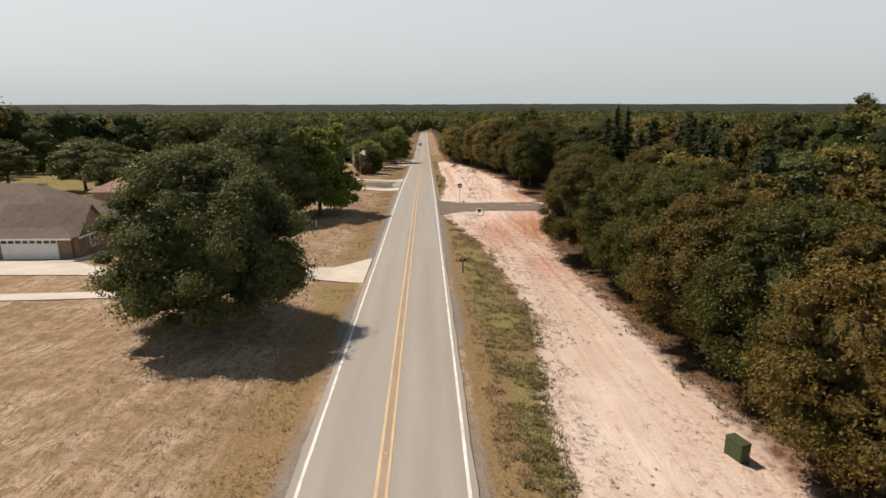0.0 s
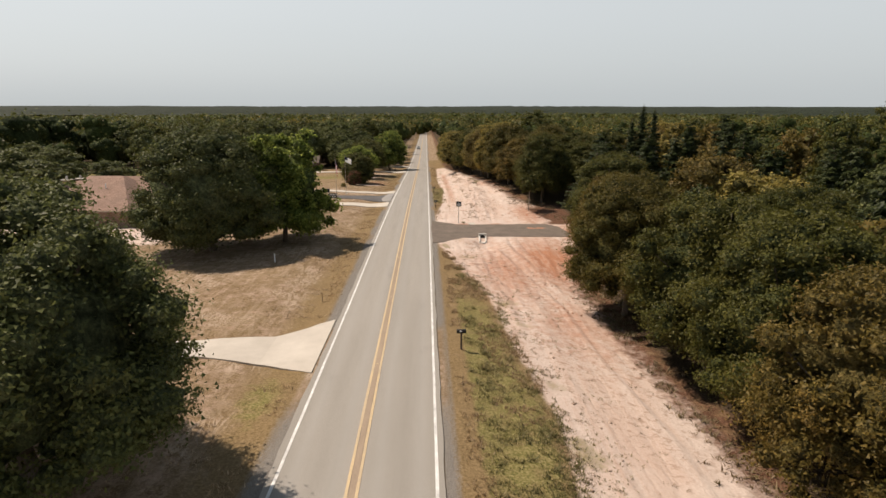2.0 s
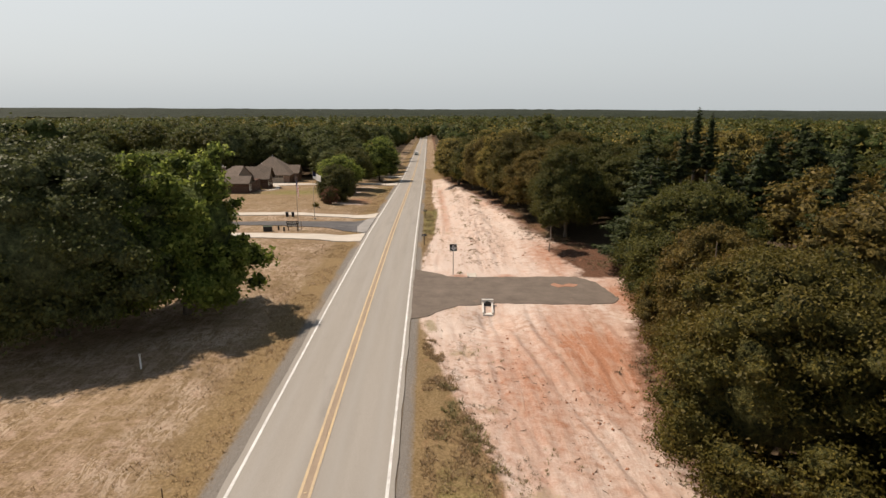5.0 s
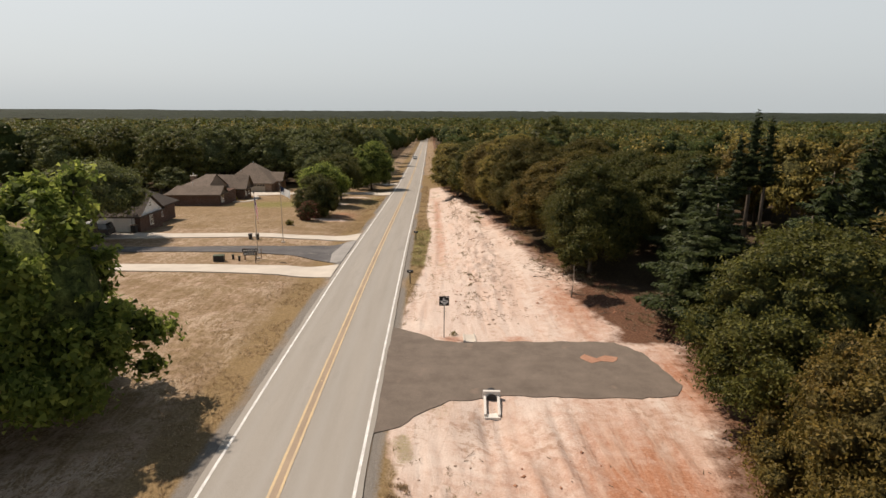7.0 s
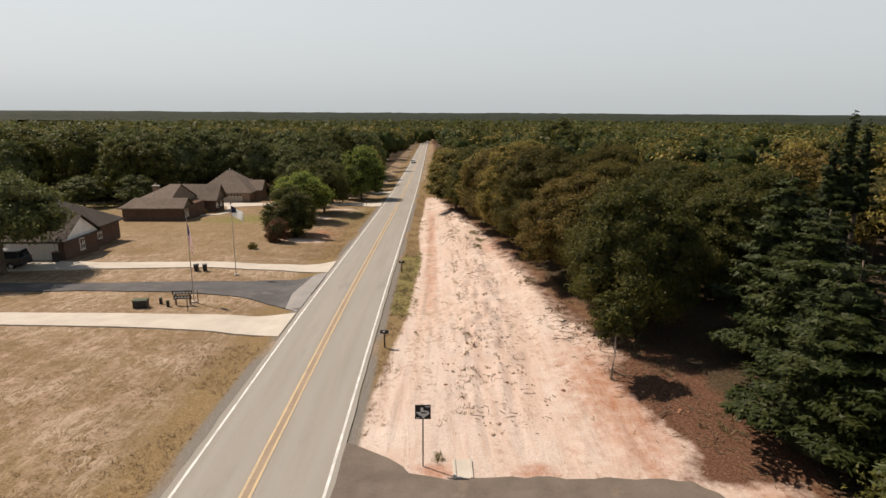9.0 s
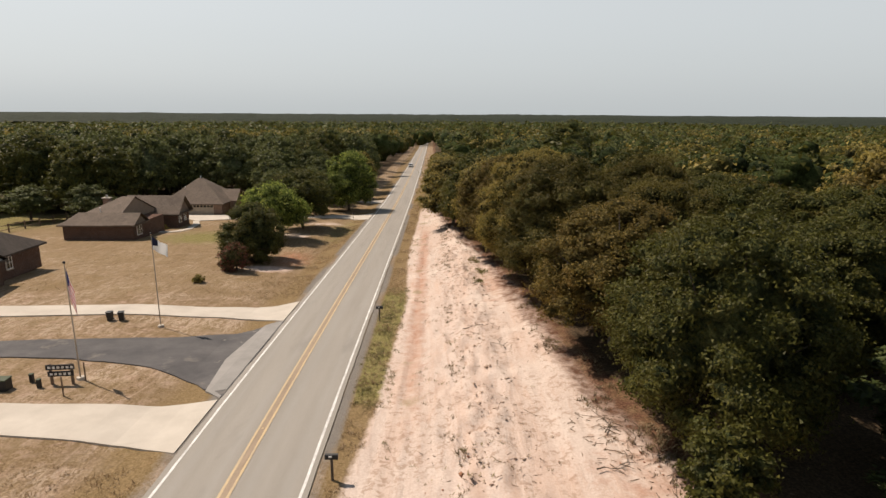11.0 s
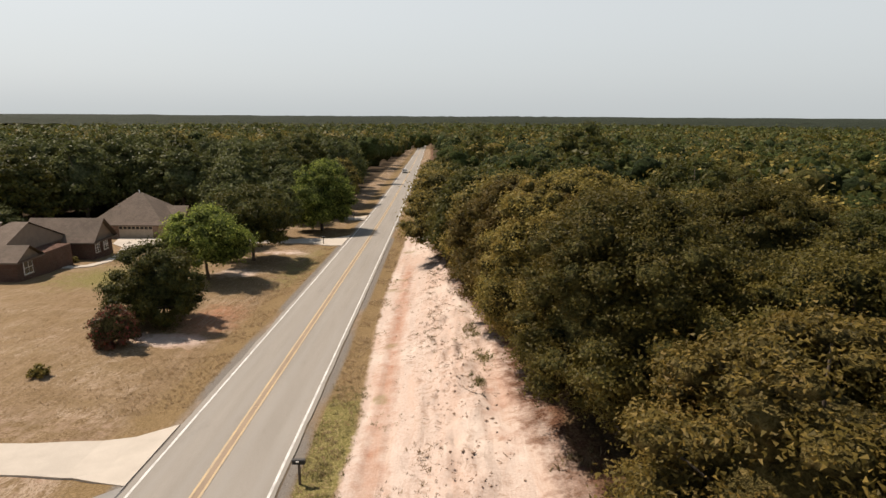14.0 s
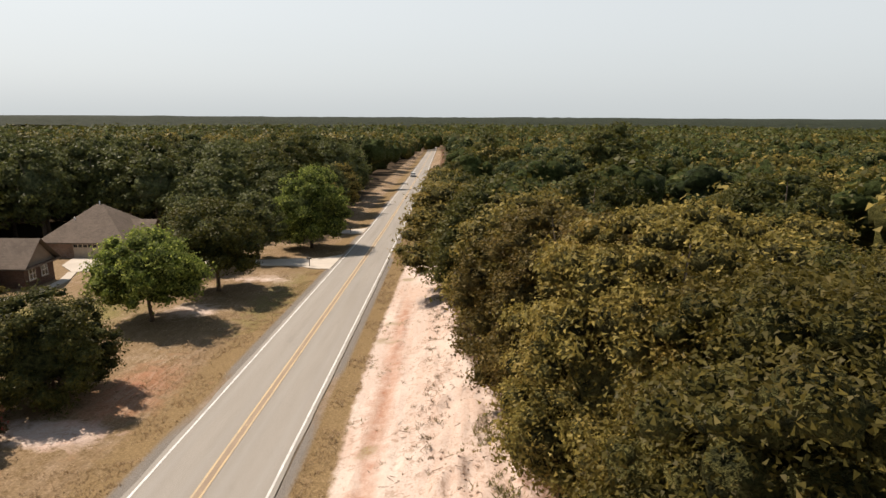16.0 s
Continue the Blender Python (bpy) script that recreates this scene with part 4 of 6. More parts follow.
def build_conifer(name, label, radius, height, bottom, leaves, size, mat, seed, branches=110, taper=0.85, trunk=0.2, group="", droop=0.10, rise=0.22):
    """A cedar or pine: tiers of feathery branches that rise from the trunk and droop at their tips."""
    rng = np.random.default_rng(seed)
    tree = thing(name, label, "tree", group=group)
    bm = bmesh.new()
    tube(bm, [(0, 0, -0.3), (0.05, 0, height * 0.35), (0, 0.05, height * 0.7), (0, 0, height * 0.99)], [trunk * 1.3, trunk, trunk * 0.6, trunk * 0.12], 8)
    t = ((np.arange(branches) + rng.random(branches)) / branches) ** 0.92
    ang = np.arange(branches) * 2.39996 + rng.uniform(-0.5, 0.5, branches)
    length = radius * (1.02 - taper * t) * rng.uniform(0.62, 1.15, branches) * np.minimum(1, 0.72 + t * 3)
    base = np.stack([np.zeros(branches), np.zeros(branches), bottom + (height - bottom) * t * 0.97], 1)
    way = np.stack([np.cos(ang), np.sin(ang), rise + rng.uniform(-0.15, 0.2, branches)], 1)
    for i in range(0, branches, max(1, branches // 26)):
        tip = base[i] + way[i] * length[i] * 0.85 - [0, 0, droop * length[i]]
        tube(bm, [base[i], (base[i] + tip) / 2 + [0, 0, 0.06], tip], [trunk * 0.22, trunk * 0.15, trunk * 0.05], 4)
    part("trunk", bm, BARK, tree, smooth=True)
    k = rng.choice(branches, leaves, p=length ** 1.6 / (length ** 1.6).sum())
    s = rng.random(leaves) ** 0.62
    side = np.stack([-np.sin(ang[k]), np.cos(ang[k]), np.zeros(leaves)], 1)
    wide = length[k] * 0.30 * np.sin(np.minimum(1, s * 1.05) * 2.7 + 0.25)
    # side twigs in regular steps along the branch
    q = np.round(s * 9) / 9 + rng.normal(0, 0.016, leaves)
    lat = rng.uniform(-1, 1, leaves) * wide
    p = base[k] + way[k] * (length[k] * (q + 0.18 * np.abs(lat) / (length[k] * 0.3 + 0.01)))[:, None] + side * lat[:, None]
    p[:, 2] += -droop * length[k] * s ** 2 - 0.16 * np.abs(lat) + rng.normal(0, 0.055, leaves) * (0.6 + length[k] * 0.3)
    along = way[k] * 0.7 + side * np.sign(lat)[:, None] * 0.6
    nrm = unit(np.array([0, 0, 1.0]) + way[k] * 0.45 + rng.normal(size=(leaves, 3)) * 0.42)
    V, F = leaf_quads(rng, p, nrm, size, 0.36, along)
    tiers = [(np.array([0, 0, bottom + (height - bottom) * v]), np.array([1, 1, 0]) * radius * (1.0 - taper * v) * 0.62 + np.array([0, 0, (height - bottom) * 0.11])) for v in (0.06, 0.2, 0.35, 0.5, 0.65, 0.8)]
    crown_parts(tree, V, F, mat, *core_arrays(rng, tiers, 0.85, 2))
    return tree


def place(ob, x, y, turn=0.0, s=1.0):
    ob.matrix_basis = Matrix.Translation((x, y, float(land(x, y)))) @ Matrix.Rotation(turn, 4, "Z") @ Matrix.Diagonal((s, s, s, 1))
    return ob


# trees of the lawns on the house side
place(build_tree("oak_tree", "large dark green live oak on the dry front lawn", 5.6, 10.7, 0.9, 72000, 0.14, LEAF_DARK, 11, 150, 0.18, trunk=0.36, wild=0.12, belly=0.34, core=0.70, padcore=0.80), -11.3, 33.1, 0.4)
place(build_tree("oak_tree", "broad dull green oak shading the lawn", 6.6, 11.8, 0.8, 38000, 0.21, LEAF_DARK, 12, 110, 0.20, trunk=0.3, wild=0.10, belly=0.34, core=0.80, padcore=0.8), -18.5, 71.4, 1.0)
place(build_tree("sweetgum_tree", "bright green tree beside the oak on the lawn", 5.3, 11.2, 0.7, 29000, 0.27, LEAF_BRIGHT, 13, 110, 0.18, conical=0.5, trunk=0.24, wild=0.16, core=0.66, slim=0.7), -12.3, 75.2, 0.0)
place(build_tree("bush", "large round dark green bush on the lawn", 3.5, 6.4, 0.0, 19000, 0.14, LEAF_OAK, 14, 80, 0.20, trunk=0.12, stems=3, category="bush", wild=0.06), -12.0, 141.8)
place(build_tree("crape_myrtle", "small crape myrtle with reddish blossom", 1.45, 2.9, 0.0, 6000, 0.13, LEAF_RED, 15, 34, 0.26, trunk=0.05, stems=4, category="bush"), -12.4, 136.2)
place(build_tree("shrub", "low grey-green shrub on the dry lawn", 0.55, 0.7, 0.0, 1000, 0.10, LEAF_OLIVE, 16, 12, 0.35, trunk=0.03, category="bush"), -13.8, 130.5)
place(build_tree("lawn_tree", "light green tree with open crown", 4.5, 7.5, 1.6, 15000, 0.21, LEAF_BRIGHT, 17, 60, 0.22, trunk=0.16, core=0.5), -13.8, 156.8)
place(build_tree("lawn_tree", "dark green lawn tree with short trunk", 4.7, 9.0, 1.8, 15000, 0.22, LEAF_OAK, 18, 60, 0.22, trunk=0.19), -12.2, 167.0)
place(build_tree("lawn_tree", "tall bright green tree beside the road", 5.2, 11.2, 0.8, 14000, 0.26, LEAF_BRIGHT, 19, 60, 0.23, trunk=0.22, wild=0.08), -8.6, 192.0)

PALE_BARK = mottled("pale_bark", (0.20, 0.165, 0.13), (0.40, 0.34, 0.28), 5, 30, 0.9, 0.1, bump=0.6, dist=0.02, stretch=(1, 1, 0.25))
place(build_tree("young_tree", "young olive-green tree with thin pale trunk", 1.25, 4.9, 2.3, 2600, 0.15, LEAF_OAK, 20, 22, 0.30, trunk=0.06, bark=PALE_BARK, core=0.4), 16.3, 92.9)

# kinds for the woods: full ones for the edge, simpler ones further in
WOOD_GROUP = "trees of the wood"


def wood_oak(label, radius, height, bottom, leaves, size, mat, seed, count, pad, wild=0.13):
    return build_tree("oak_tree", label, radius, height, bottom, leaves, size, mat, seed, count, pad, trunk=0.2, group=WOOD_GROUP, wild=wild, slim=0.46)


OAK_A = wood_oak("olive green oak at the edge of the wood", 4.6, 10.2, 1.6, 9000, 0.26, LEAF_OLIVE, 21, 60, 0.23)
OAK_B = wood_oak("dark green oak of the wood", 4.3, 10.6, 1.6, 9000, 0.26, LEAF_OAK, 22, 60, 0.23)
OAK_C = wood_oak("oak with yellowing brown-green leaves", 4.5, 9.8, 1.6, 9000, 0.26, LEAF_RUST, 23, 60, 0.23)
CEDAR = build_conifer("cedar_tree", "dark feathery red cedar at the edge of the wood", 4.1, 11.2, 0.7, 26000, 0.24, LEAF_CEDAR, 24, 130, group=WOOD_GROUP)
CEDAR_B = build_conifer("cedar_tree", "dark red cedar inside the wood", 3.5, 11.2, 1.5, 8500, 0.38, LEAF_CEDAR, 26, 90, trunk=0.18, group=WOOD_GROUP)
place(build_tree("oak_tree", "spreading dark oak over the driveway", 5.7, 9.2, 3.0, 15000, 0.25, LEAF_DARK, 27, 70, 0.22, trunk=0.24), -33.0, 117.7)
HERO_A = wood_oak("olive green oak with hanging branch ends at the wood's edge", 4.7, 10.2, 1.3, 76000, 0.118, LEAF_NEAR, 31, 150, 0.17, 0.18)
HERO_B = wood_oak("thin-leaved olive oak hanging over the sandy strip", 4.6, 10.0, 1.2, 70000, 0.13, LEAF_OLIVE, 32, 200, 0.155, 0.08)
HERO_C = wood_oak("full green oak near the sandy strip", 4.6, 10.4, 1.3, 42000, 0.155, LEAF_OAK, 33, 110, 0.19)
HERO_D = wood_oak("oak with turning yellow-brown leaves beside the strip", 4.6, 10.2, 1.3, 46000, 0.145, LEAF_RUST, 34, 120, 0.18)
DEEP = [wood_oak("oak standing inside the wood", r_, h_, 2.2, 3600, 0.40, m_, 40 + i_, 34, 0.29)
        for i_, (r_, h_, m_) in enumerate(((4.0, 10.4, LEAF_OLIVE), (3.9, 10.9, LEAF_OAK), (4.1, 9.8, LEAF_RUST), (3.7, 10.6, LEAF_DARK)))]
PINE = build_conifer("pine_tree", "tall dark pine rising above the wood", 1.7, 16.0, 8.0, 4200, 0.28, LEAF_CEDAR, 25, 56, trunk=0.18, group=WOOD_GROUP)
KINDS = {"a": OAK_A, "b": OAK_B, "c": OAK_C, "d": CEDAR, "e": CEDAR_B, "A": HERO_A, "B": HERO_B, "C": HERO_C, "D": HERO_D, "p": PINE, **{str(i_): o_ for i_, o_ in enumerate(DEEP)}}
used, first = set(), {}


def wood_tree(k, x, y, turn, sx, sz):
    m = Matrix.Translation((x, y, float(land(x, y)))) @ Matrix.Rotation(turn, 4, "Z")
    if k in used:
        a, b = first[k]
        copy_thing(KINDS[k], m @ Matrix.Diagonal((sx / a, sx / a, sz / b, 1)))
    else:
        used.add(k)
        KINDS[k].matrix_basis = m @ Matrix.Diagonal((sx, sx, sz, 1))
        first[k] = (sx, sz)


# edge of the wood along the cleared strip: kind, x, y, width and height factors
EDGE = [("D", 18.0, 18, 1.0, 0.95), ("C", 18.8, 25, 1.0, 0.95), ("D", 17.9, 31.8, 0.95, 0.95), ("C", 18.7, 38.4, 0.95, 1.0), ("C", 18.8, 45.8, 1.0, 0.98), ("d", 19.6, 50.8, 0.85, 0.92),
        ("C", 25.6, 50, 0.95, 0.95), ("A", 17.0, 55.0, 1.04, 1.02), ("D", 19.0, 65.0, 0.80, 0.85), ("C", 21.4, 73.4, 0.95, 0.92), ("d", 25.6, 80.5, 1.15, 0.78), ("d", 23.1, 85.6, 1.2, 0.76), ("e", 28.5, 83.5, 1.1, 0.95), ("d", 26.0, 92.0, 1.15, 0.82),
        ("C", 19.4, 99.4, 0.9, 0.95), ("e", 27.0, 97, 1.1, 0.92), ("C", 20.4, 103.8, 0.92, 0.82), ("D", 18.5, 110.6, 1.0, 0.84), ("A", 17.5, 121.2, 1.10, 1.05), ("B", 17.0, 128.0, 1.10, 1.12), ("D", 15.4, 137.0, 1.05, 1.0),
        ("a", 14.8, 145.0, 1.05, 1.02), ("b", 13.2, 153.5, 1.0, 1.0), ("a", 10.9, 163, 1.2, 1.02), ("b", 11.5, 172.5, 1.0, 1.0), ("a", 10.5, 181, 1.0, 1.0), ("b", 10.5, 190, 1.0, 0.95), ("a", 10.5, 200, 1.0, 1.0), ("b", 11, 211, 1.0, 1.0), ("c", 11, 222, 1.0, 1.0),
        ("A", 22.4, 115.2, 0.95, 0.92), ("A", 25.6, 127.0, 1.02, 1.05), ("C", 27.5, 114.0, 1.0, 0.88), ("C", 24.4, 133.5, 0.95, 0.88), ("D", 22.8, 141.5, 0.92, 0.90), ("C", 28.0, 106.0, 0.9, 0.80), ("c", 28.0, 66.0, 1.0, 1.0), ("D", 31.5, 119.0, 0.95, 0.84), ("C", 32.0, 127.5, 0.95, 0.88), ("C", 32.0, 110.5, 1.0, 0.9),
        ("p", 35.1, 104.2, 0.95, 0.86), ("p", 33.0, 102.6, 0.85, 0.74), ("p", 37.6, 106.0, 0.9, 0.82)]
for i, row in enumerate(EDGE):
    wood_tree(row[0], row[1], row[2], i * 1.7, row[3], row[4])

# trees along the road and round the houses on the far lawns
LEFT = [("3", -15.5, 201, 1.05, 0.95), ("3", -13.5, 183.5, 0.95, 0.80), ("3", -18.5, 177.0, 0.9, 0.80), ("3", -22, 187, 1.0, 0.95), ("3", -23, 197, 1.05, 1.05), ("0", -10.5, 208, 0.95, 0.9), ("3", -10.5, 217, 0.9, 1.0), ("0", -10.5, 227, 0.95, 1.0), ("3", -19, 208, 1.0, 1.1), ("3", -28, 206, 1.05, 1.05),
        ("3", -48.5, 174, 1.0, 0.58), ("3", -57.5, 173, 1.05, 0.56), ("3", -57.6, 103, 1.25, 0.78), ("3", -60, 116.5, 1.2, 0.75), ("3", -76.5, 111.5, 1.3, 0.78), ("3", -50, 97, 1.0, 0.66), ("3", -86, 100, 1.2, 0.8), ("3", -72, 128, 1.2, 0.8), ("3", -45, 104.5, 1.0, 0.62)]
for i, row in enumerate(LEFT):
    wood_tree(row[0], row[1], row[2], i * 2.3, row[3], row[4])


def left_woods(x, y):
    """The wooded ground on the house side."""
    near = (y > 198) & (x < -11) & (x > -60)
    back = (x < -44 - 0.12 * np.maximum(0, 150 - y)) & (y > 178 + 0.1 * (x + 44))
    wide = (x < -88) & (y > 95) & (wave(x, y, 60, 61) > 0.34)
    return near | back | wide


def woods(x, y):
    return np.where(x > 0, x > woods_edge(y) + 5.0, left_woods(x, y) | ((y > 240) & (x < -10)))


def scatter(rng, gap, x0, x1, y0, y1):
    """Jittered grid of points."""
    gx, gy = np.meshgrid(np.arange(x0, x1, gap), np.arange(y0, y1, gap))
    p = np.stack([gx.ravel(), gy.ravel()], 1) + rng.uniform(-0.38, 0.38, (gx.size, 2)) * gap
    p[:, 0] += (np.floor((p[:, 1] - y0) / gap) % 2) * gap * 0.5
    return p


def in_view(p, slack=1.0):
    return np.abs(p[:, 0] - 3) < 22 * slack + 0.92 * (p[:, 1] + 6)


def away(p):
    """Distance from the line that the camera flies."""
    dy = np.maximum(0, np.maximum(-p[:, 1], p[:, 1] - 112))
    return np.hypot(p[:, 0] - 5, dy)


rng_w = np.random.default_rng(77)
p = scatter(rng_w, 7.3, 14, 66, 6, 250)
p = p[woods(p[:, 0], p[:, 1]) & (away(p) < 50) & in_view(p, 0.8)]
taken = np.array([(r[1], r[2]) for r in EDGE])
for i, (x_, y_) in enumerate(p):
    if np.min(np.hypot(taken[:, 0] - x_, taken[:, 1] - y_)) < 5.0:
        continue
    t_ = wave(x_, y_, 24, 81, 1)
    k = "e" if t_ < 0.36 and rng_w.random() < 0.55 else str(rng_w.integers(0, 4))
    # fuller trees where the flight passes close
    if 72 < y_ < 106 and x_ < 52 and rng_w.random() < 0.75:
        k = "e"
    if 104 < y_ < 140 and x_ < 34 and k == "e":
        k = "1"
    if 98 < y_ < 160 and x_ < 36 and k != "e":
        k = "CbCb"[int(k)] if 104 < y_ < 140 and x_ < 31 else "abcb"[int(k)]
    wood_tree(k, x_, y_, rng_w.uniform(0, 6.28), rng_w.uniform(0.84, 1.08), rng_w.uniform(0.78, 1.14) * (0.98 if k == "e" else 0.84 if k in "CD" else 1))


p = scatter(rng_w, 7.2, -80, -8, 176, 285)
p = p[left_woods(p[:, 0], p[:, 1]) & (p[:, 1] < 262)]
taken = np.array([(r[1], r[2]) for r in LEFT])
near_left = []
for x_, y_ in p:
    if np.min(np.hypot(taken[:, 0] - x_, taken[:, 1] - y_)) < 5.0 or (x_ > -44 and y_ < 198):
        continue
    near_left.append((x_, y_))
    wood_tree(str(rng_w.choice([1, 3, 3, 3])), x_, y_, rng_w.uniform(0, 6.28), rng_w.uniform(1.05, 1.4), rng_w.uniform(1.15, 1.45))
near_left = np.array(near_left)


# cores toned below their leaves: the shade in crown gaps is part of the colour
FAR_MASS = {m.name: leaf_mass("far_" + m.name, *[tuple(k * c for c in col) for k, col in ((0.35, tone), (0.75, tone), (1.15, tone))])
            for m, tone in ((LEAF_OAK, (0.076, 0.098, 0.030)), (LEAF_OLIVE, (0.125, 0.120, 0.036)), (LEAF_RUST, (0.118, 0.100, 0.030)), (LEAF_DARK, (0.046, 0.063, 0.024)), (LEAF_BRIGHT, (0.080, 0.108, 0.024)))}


def far_wood(name, pts, rng, radius, height, balls, leaves, size, cores, mats, label):
    """Woods too far to tell tree from tree: crowns in one mesh for each tone of green."""
    tone = wave(pts[:, 0], pts[:, 1], 45, 91, 2) + rng.uniform(-0.22, 0.22, len(pts))
    cuts = np.quantile(tone, np.linspace(0, 1, len(mats) + 1))
    for j, mat in enumerate(mats):
        sel = pts[(tone >= cuts[j]) & (tone <= cuts[j + 1])]
        V, F, CV, CF, nv, cv = [], [], [], [], 0, 0
        for x, y in sel:
            z0 = float(land(x, y))
            r, h = radius * rng.uniform(0.65, 1.25), height * rng.uniform(0.70, 1.25)
            lobes = [(np.array([x, y, z0 + h - r * 1.15]), np.array([r * 0.80, r * 0.80, r * 1.0]))]
            for b in range(balls):
                a = b * 2.39996 + rng.uniform(0, 1.2)
                k, w = r * rng.uniform(0.36, 0.56), rng.uniform(0.15, 0.8)
                lobes.append((np.array([x + math.cos(a) * r * w, y + math.sin(a) * r * w, z0 + h - r * (0.35 + 0.75 * w * rng.uniform(0.6, 1.2))]), np.array([k, k, k * 0.8])))
            c_, r_ = np.array([l[0] for l in lobes]), np.array([l[1] for l in lobes])
            pv, nn = pad_leaves(rng, (c_, r_, unit(c_ - lobes[0][0] + [0, 0, 0.6]), len(lobes)), leaves, 0.8)
            v, f = leaf_quads(rng, pv, nn, size, 0.8)
            V.append(v)
            F.append(f + nv)
            nv += len(v)
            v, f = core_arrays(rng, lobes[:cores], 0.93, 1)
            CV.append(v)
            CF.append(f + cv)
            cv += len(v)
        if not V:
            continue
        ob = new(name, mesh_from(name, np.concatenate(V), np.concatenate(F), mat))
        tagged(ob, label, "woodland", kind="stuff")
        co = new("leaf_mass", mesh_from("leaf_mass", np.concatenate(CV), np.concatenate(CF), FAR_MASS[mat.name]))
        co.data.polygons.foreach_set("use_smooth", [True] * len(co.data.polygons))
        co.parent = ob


MIXED = (LEAF_OAK, LEAF_OLIVE, LEAF_DARK, LEAF_OAK)
GREENS = (LEAF_DARK, LEAF_OAK, LEAF_DARK, LEAF_OLIVE)
p = scatter(rng_w, 6.8, -190, 190, 0, 330)
w_ = woods(p[:, 0], p[:, 1]) & in_view(p) & (away(p) < 210) & ((away(p) >= 50) | (p[:, 0] < 0))
w_ &= ~((p[:, 0] < 0) & (p[:, 0] > -82) & (p[:, 1] > 176) & (p[:, 1] < 262))
far_wood("woodland", p[w_ & (p[:, 0] > 0)], rng_w, 3.9, 10.4, 7, 170, 0.50, 6, MIXED, "dense oak woodland, olive and dark green")
far_wood("woodland", p[w_ & (p[:, 0] < 0)], rng_w, 4.8, 13.2, 7, 170, 0.58, 6, GREENS, "dense green woodland behind the houses")
p = scatter(rng_w, 8.6, -640, 640, 60, 690)
w_ = (woods(p[:, 0], p[:, 1]) | (p[:, 1] > 560)) & in_view(p) & (away(p) >= 210) & (away(p) < 575) & ((np.abs(p[:, 0]) > 8.5) | (p[:, 1] > 565))
far_wood("woodland", p[w_], rng_w, 4.8, 12.0, 3, 26, 1.3, 1, (LEAF_OAK, LEAF_OLIVE, LEAF_DARK, LEAF_OAK), "distant mixed woodland")
p = scatter(rng_w, 12.5, -1150, 1150, 200, 1350)
w_ = in_view(p) & (away(p) >= 575) & (away(p) < 1180)
far_wood("woodland", p[w_], rng_w, 7.0, 12.5, 0, 6, 3.4, 1, (LEAF_DARK, LEAF_OAK, LEAF_OAK), "distant mixed woodland")


def canopy_sheet():
    """The woods towards the horizon: one bumpy roof of leaves."""
    xs = np.concatenate([np.arange(-1500, 1500, 12.0), np.array(widening(1500, 5200, 40, 1.2)), -np.array(widening(1512, 5200, 40, 1.2))])
    xs = np.unique(xs)
    ys = np.concatenate([np.arange(1150, 1800, 14.0), np.array(widening(1810, 5100, 20, 1.1))])
    X, Y = np.meshgrid(xs, ys)
    Z = land(X, Y) + 4.0 + 10 * wave(X, Y, 34, 95, 3) + 5 * wave(X, Y, 300, 96, 2) * step(900, 2200, Y)
    idx = np.arange(X.size).reshape(X.shape)
    faces = np.stack([idx[:-1, :-1], idx[:-1, 1:], idx[1:, 1:], idx[1:, :-1]], -1).reshape(-1, 4)
    me = mesh_from("far_woodland", np.stack([X, Y, Z], -1).reshape(-1, 3), faces, FAR_LEAVES)
    return tagged(new("far_woodland", me), "woodland reaching to the horizon", "woodland", kind="stuff")


FAR_LEAVES = mottled("far_canopy", (0.008, 0.012, 0.006), (0.032, 0.038, 0.019), 0.045, 0.25, 0.8, 0.1, bump=1.0, dist=3.0)
canopy_sheet()

tall_pts = (("1", 37.5, 210.0, 1.6, 1.50), ("1", 145.0, 193.0, 1.7, 1.85), ("1", 22.0, 275.0, 0.9, 1.35))
for k_, x_, y_, sx_, sz_ in tall_pts:
    wood_tree(k_, x_, y_, x_, sx_, sz_)

# ---- houses ----


def gable_roof(bm, x0, x1, y0, y1, z0, rise, over=0.45, hip0=0.0, hip1=0.0, axis="x", thick=0.18):
    """A pitched roof; hip0 and hip1 draw the ridge's ends in. Has eaves of some thickness."""
    x0, x1, y0, y1 = x0 - over, x1 + over, y0 - over, y1 + over
    if axis == "x":
        m = (y0 + y1) / 2
        a, b = (x0 + hip0, m, z0 + rise), (x1 - hip1, m, z0 + rise)
    else:
        m = (x0 + x1) / 2
        a, b = (m, y0 + hip0, z0 + rise), (m, y1 - hip1, z0 + rise)
    c = [(x0, y0, z0), (x1, y0, z0), (x1, y1, z0), (x0, y1, z0)]
    V = [bm.verts.new(p) for p in c + [a, b]]
    if axis == "x":
        tops = [(0, 1, 5, 4), (2, 3, 4, 5), (3, 0, 4), (1, 2, 5)]
    else:
        tops = [(1, 2, 5, 4), (3, 0, 4, 5), (0, 1, 4), (2, 3, 5)]
    # a gable's end stays open for its wall
    for f in tops[:2] + tops[2:3] * (hip0 > 0) + tops[3:] * (hip1 > 0):
        bm.faces.new([V[i] for i in f])
    L = [bm.verts.new((p[0], p[1], p[2] - thick)) for p in c]
    for i in range(4):
        j = (i + 1) % 4
        bm.faces.new((V[j], V[i], L[i], L[j]))
    bm.faces.new(L)
    return bm


def facing(side, at, u0, u1, v0, v1, depth=0.08):
    """A box on a wall: side 'y' faces the camera's start, 'x' faces the road."""
    if side == "y":
        return (u0, u1, at - depth, at + 0.02, v0, v1)
    return (at - 0.02, at + depth, u0, u1, v0, v1)


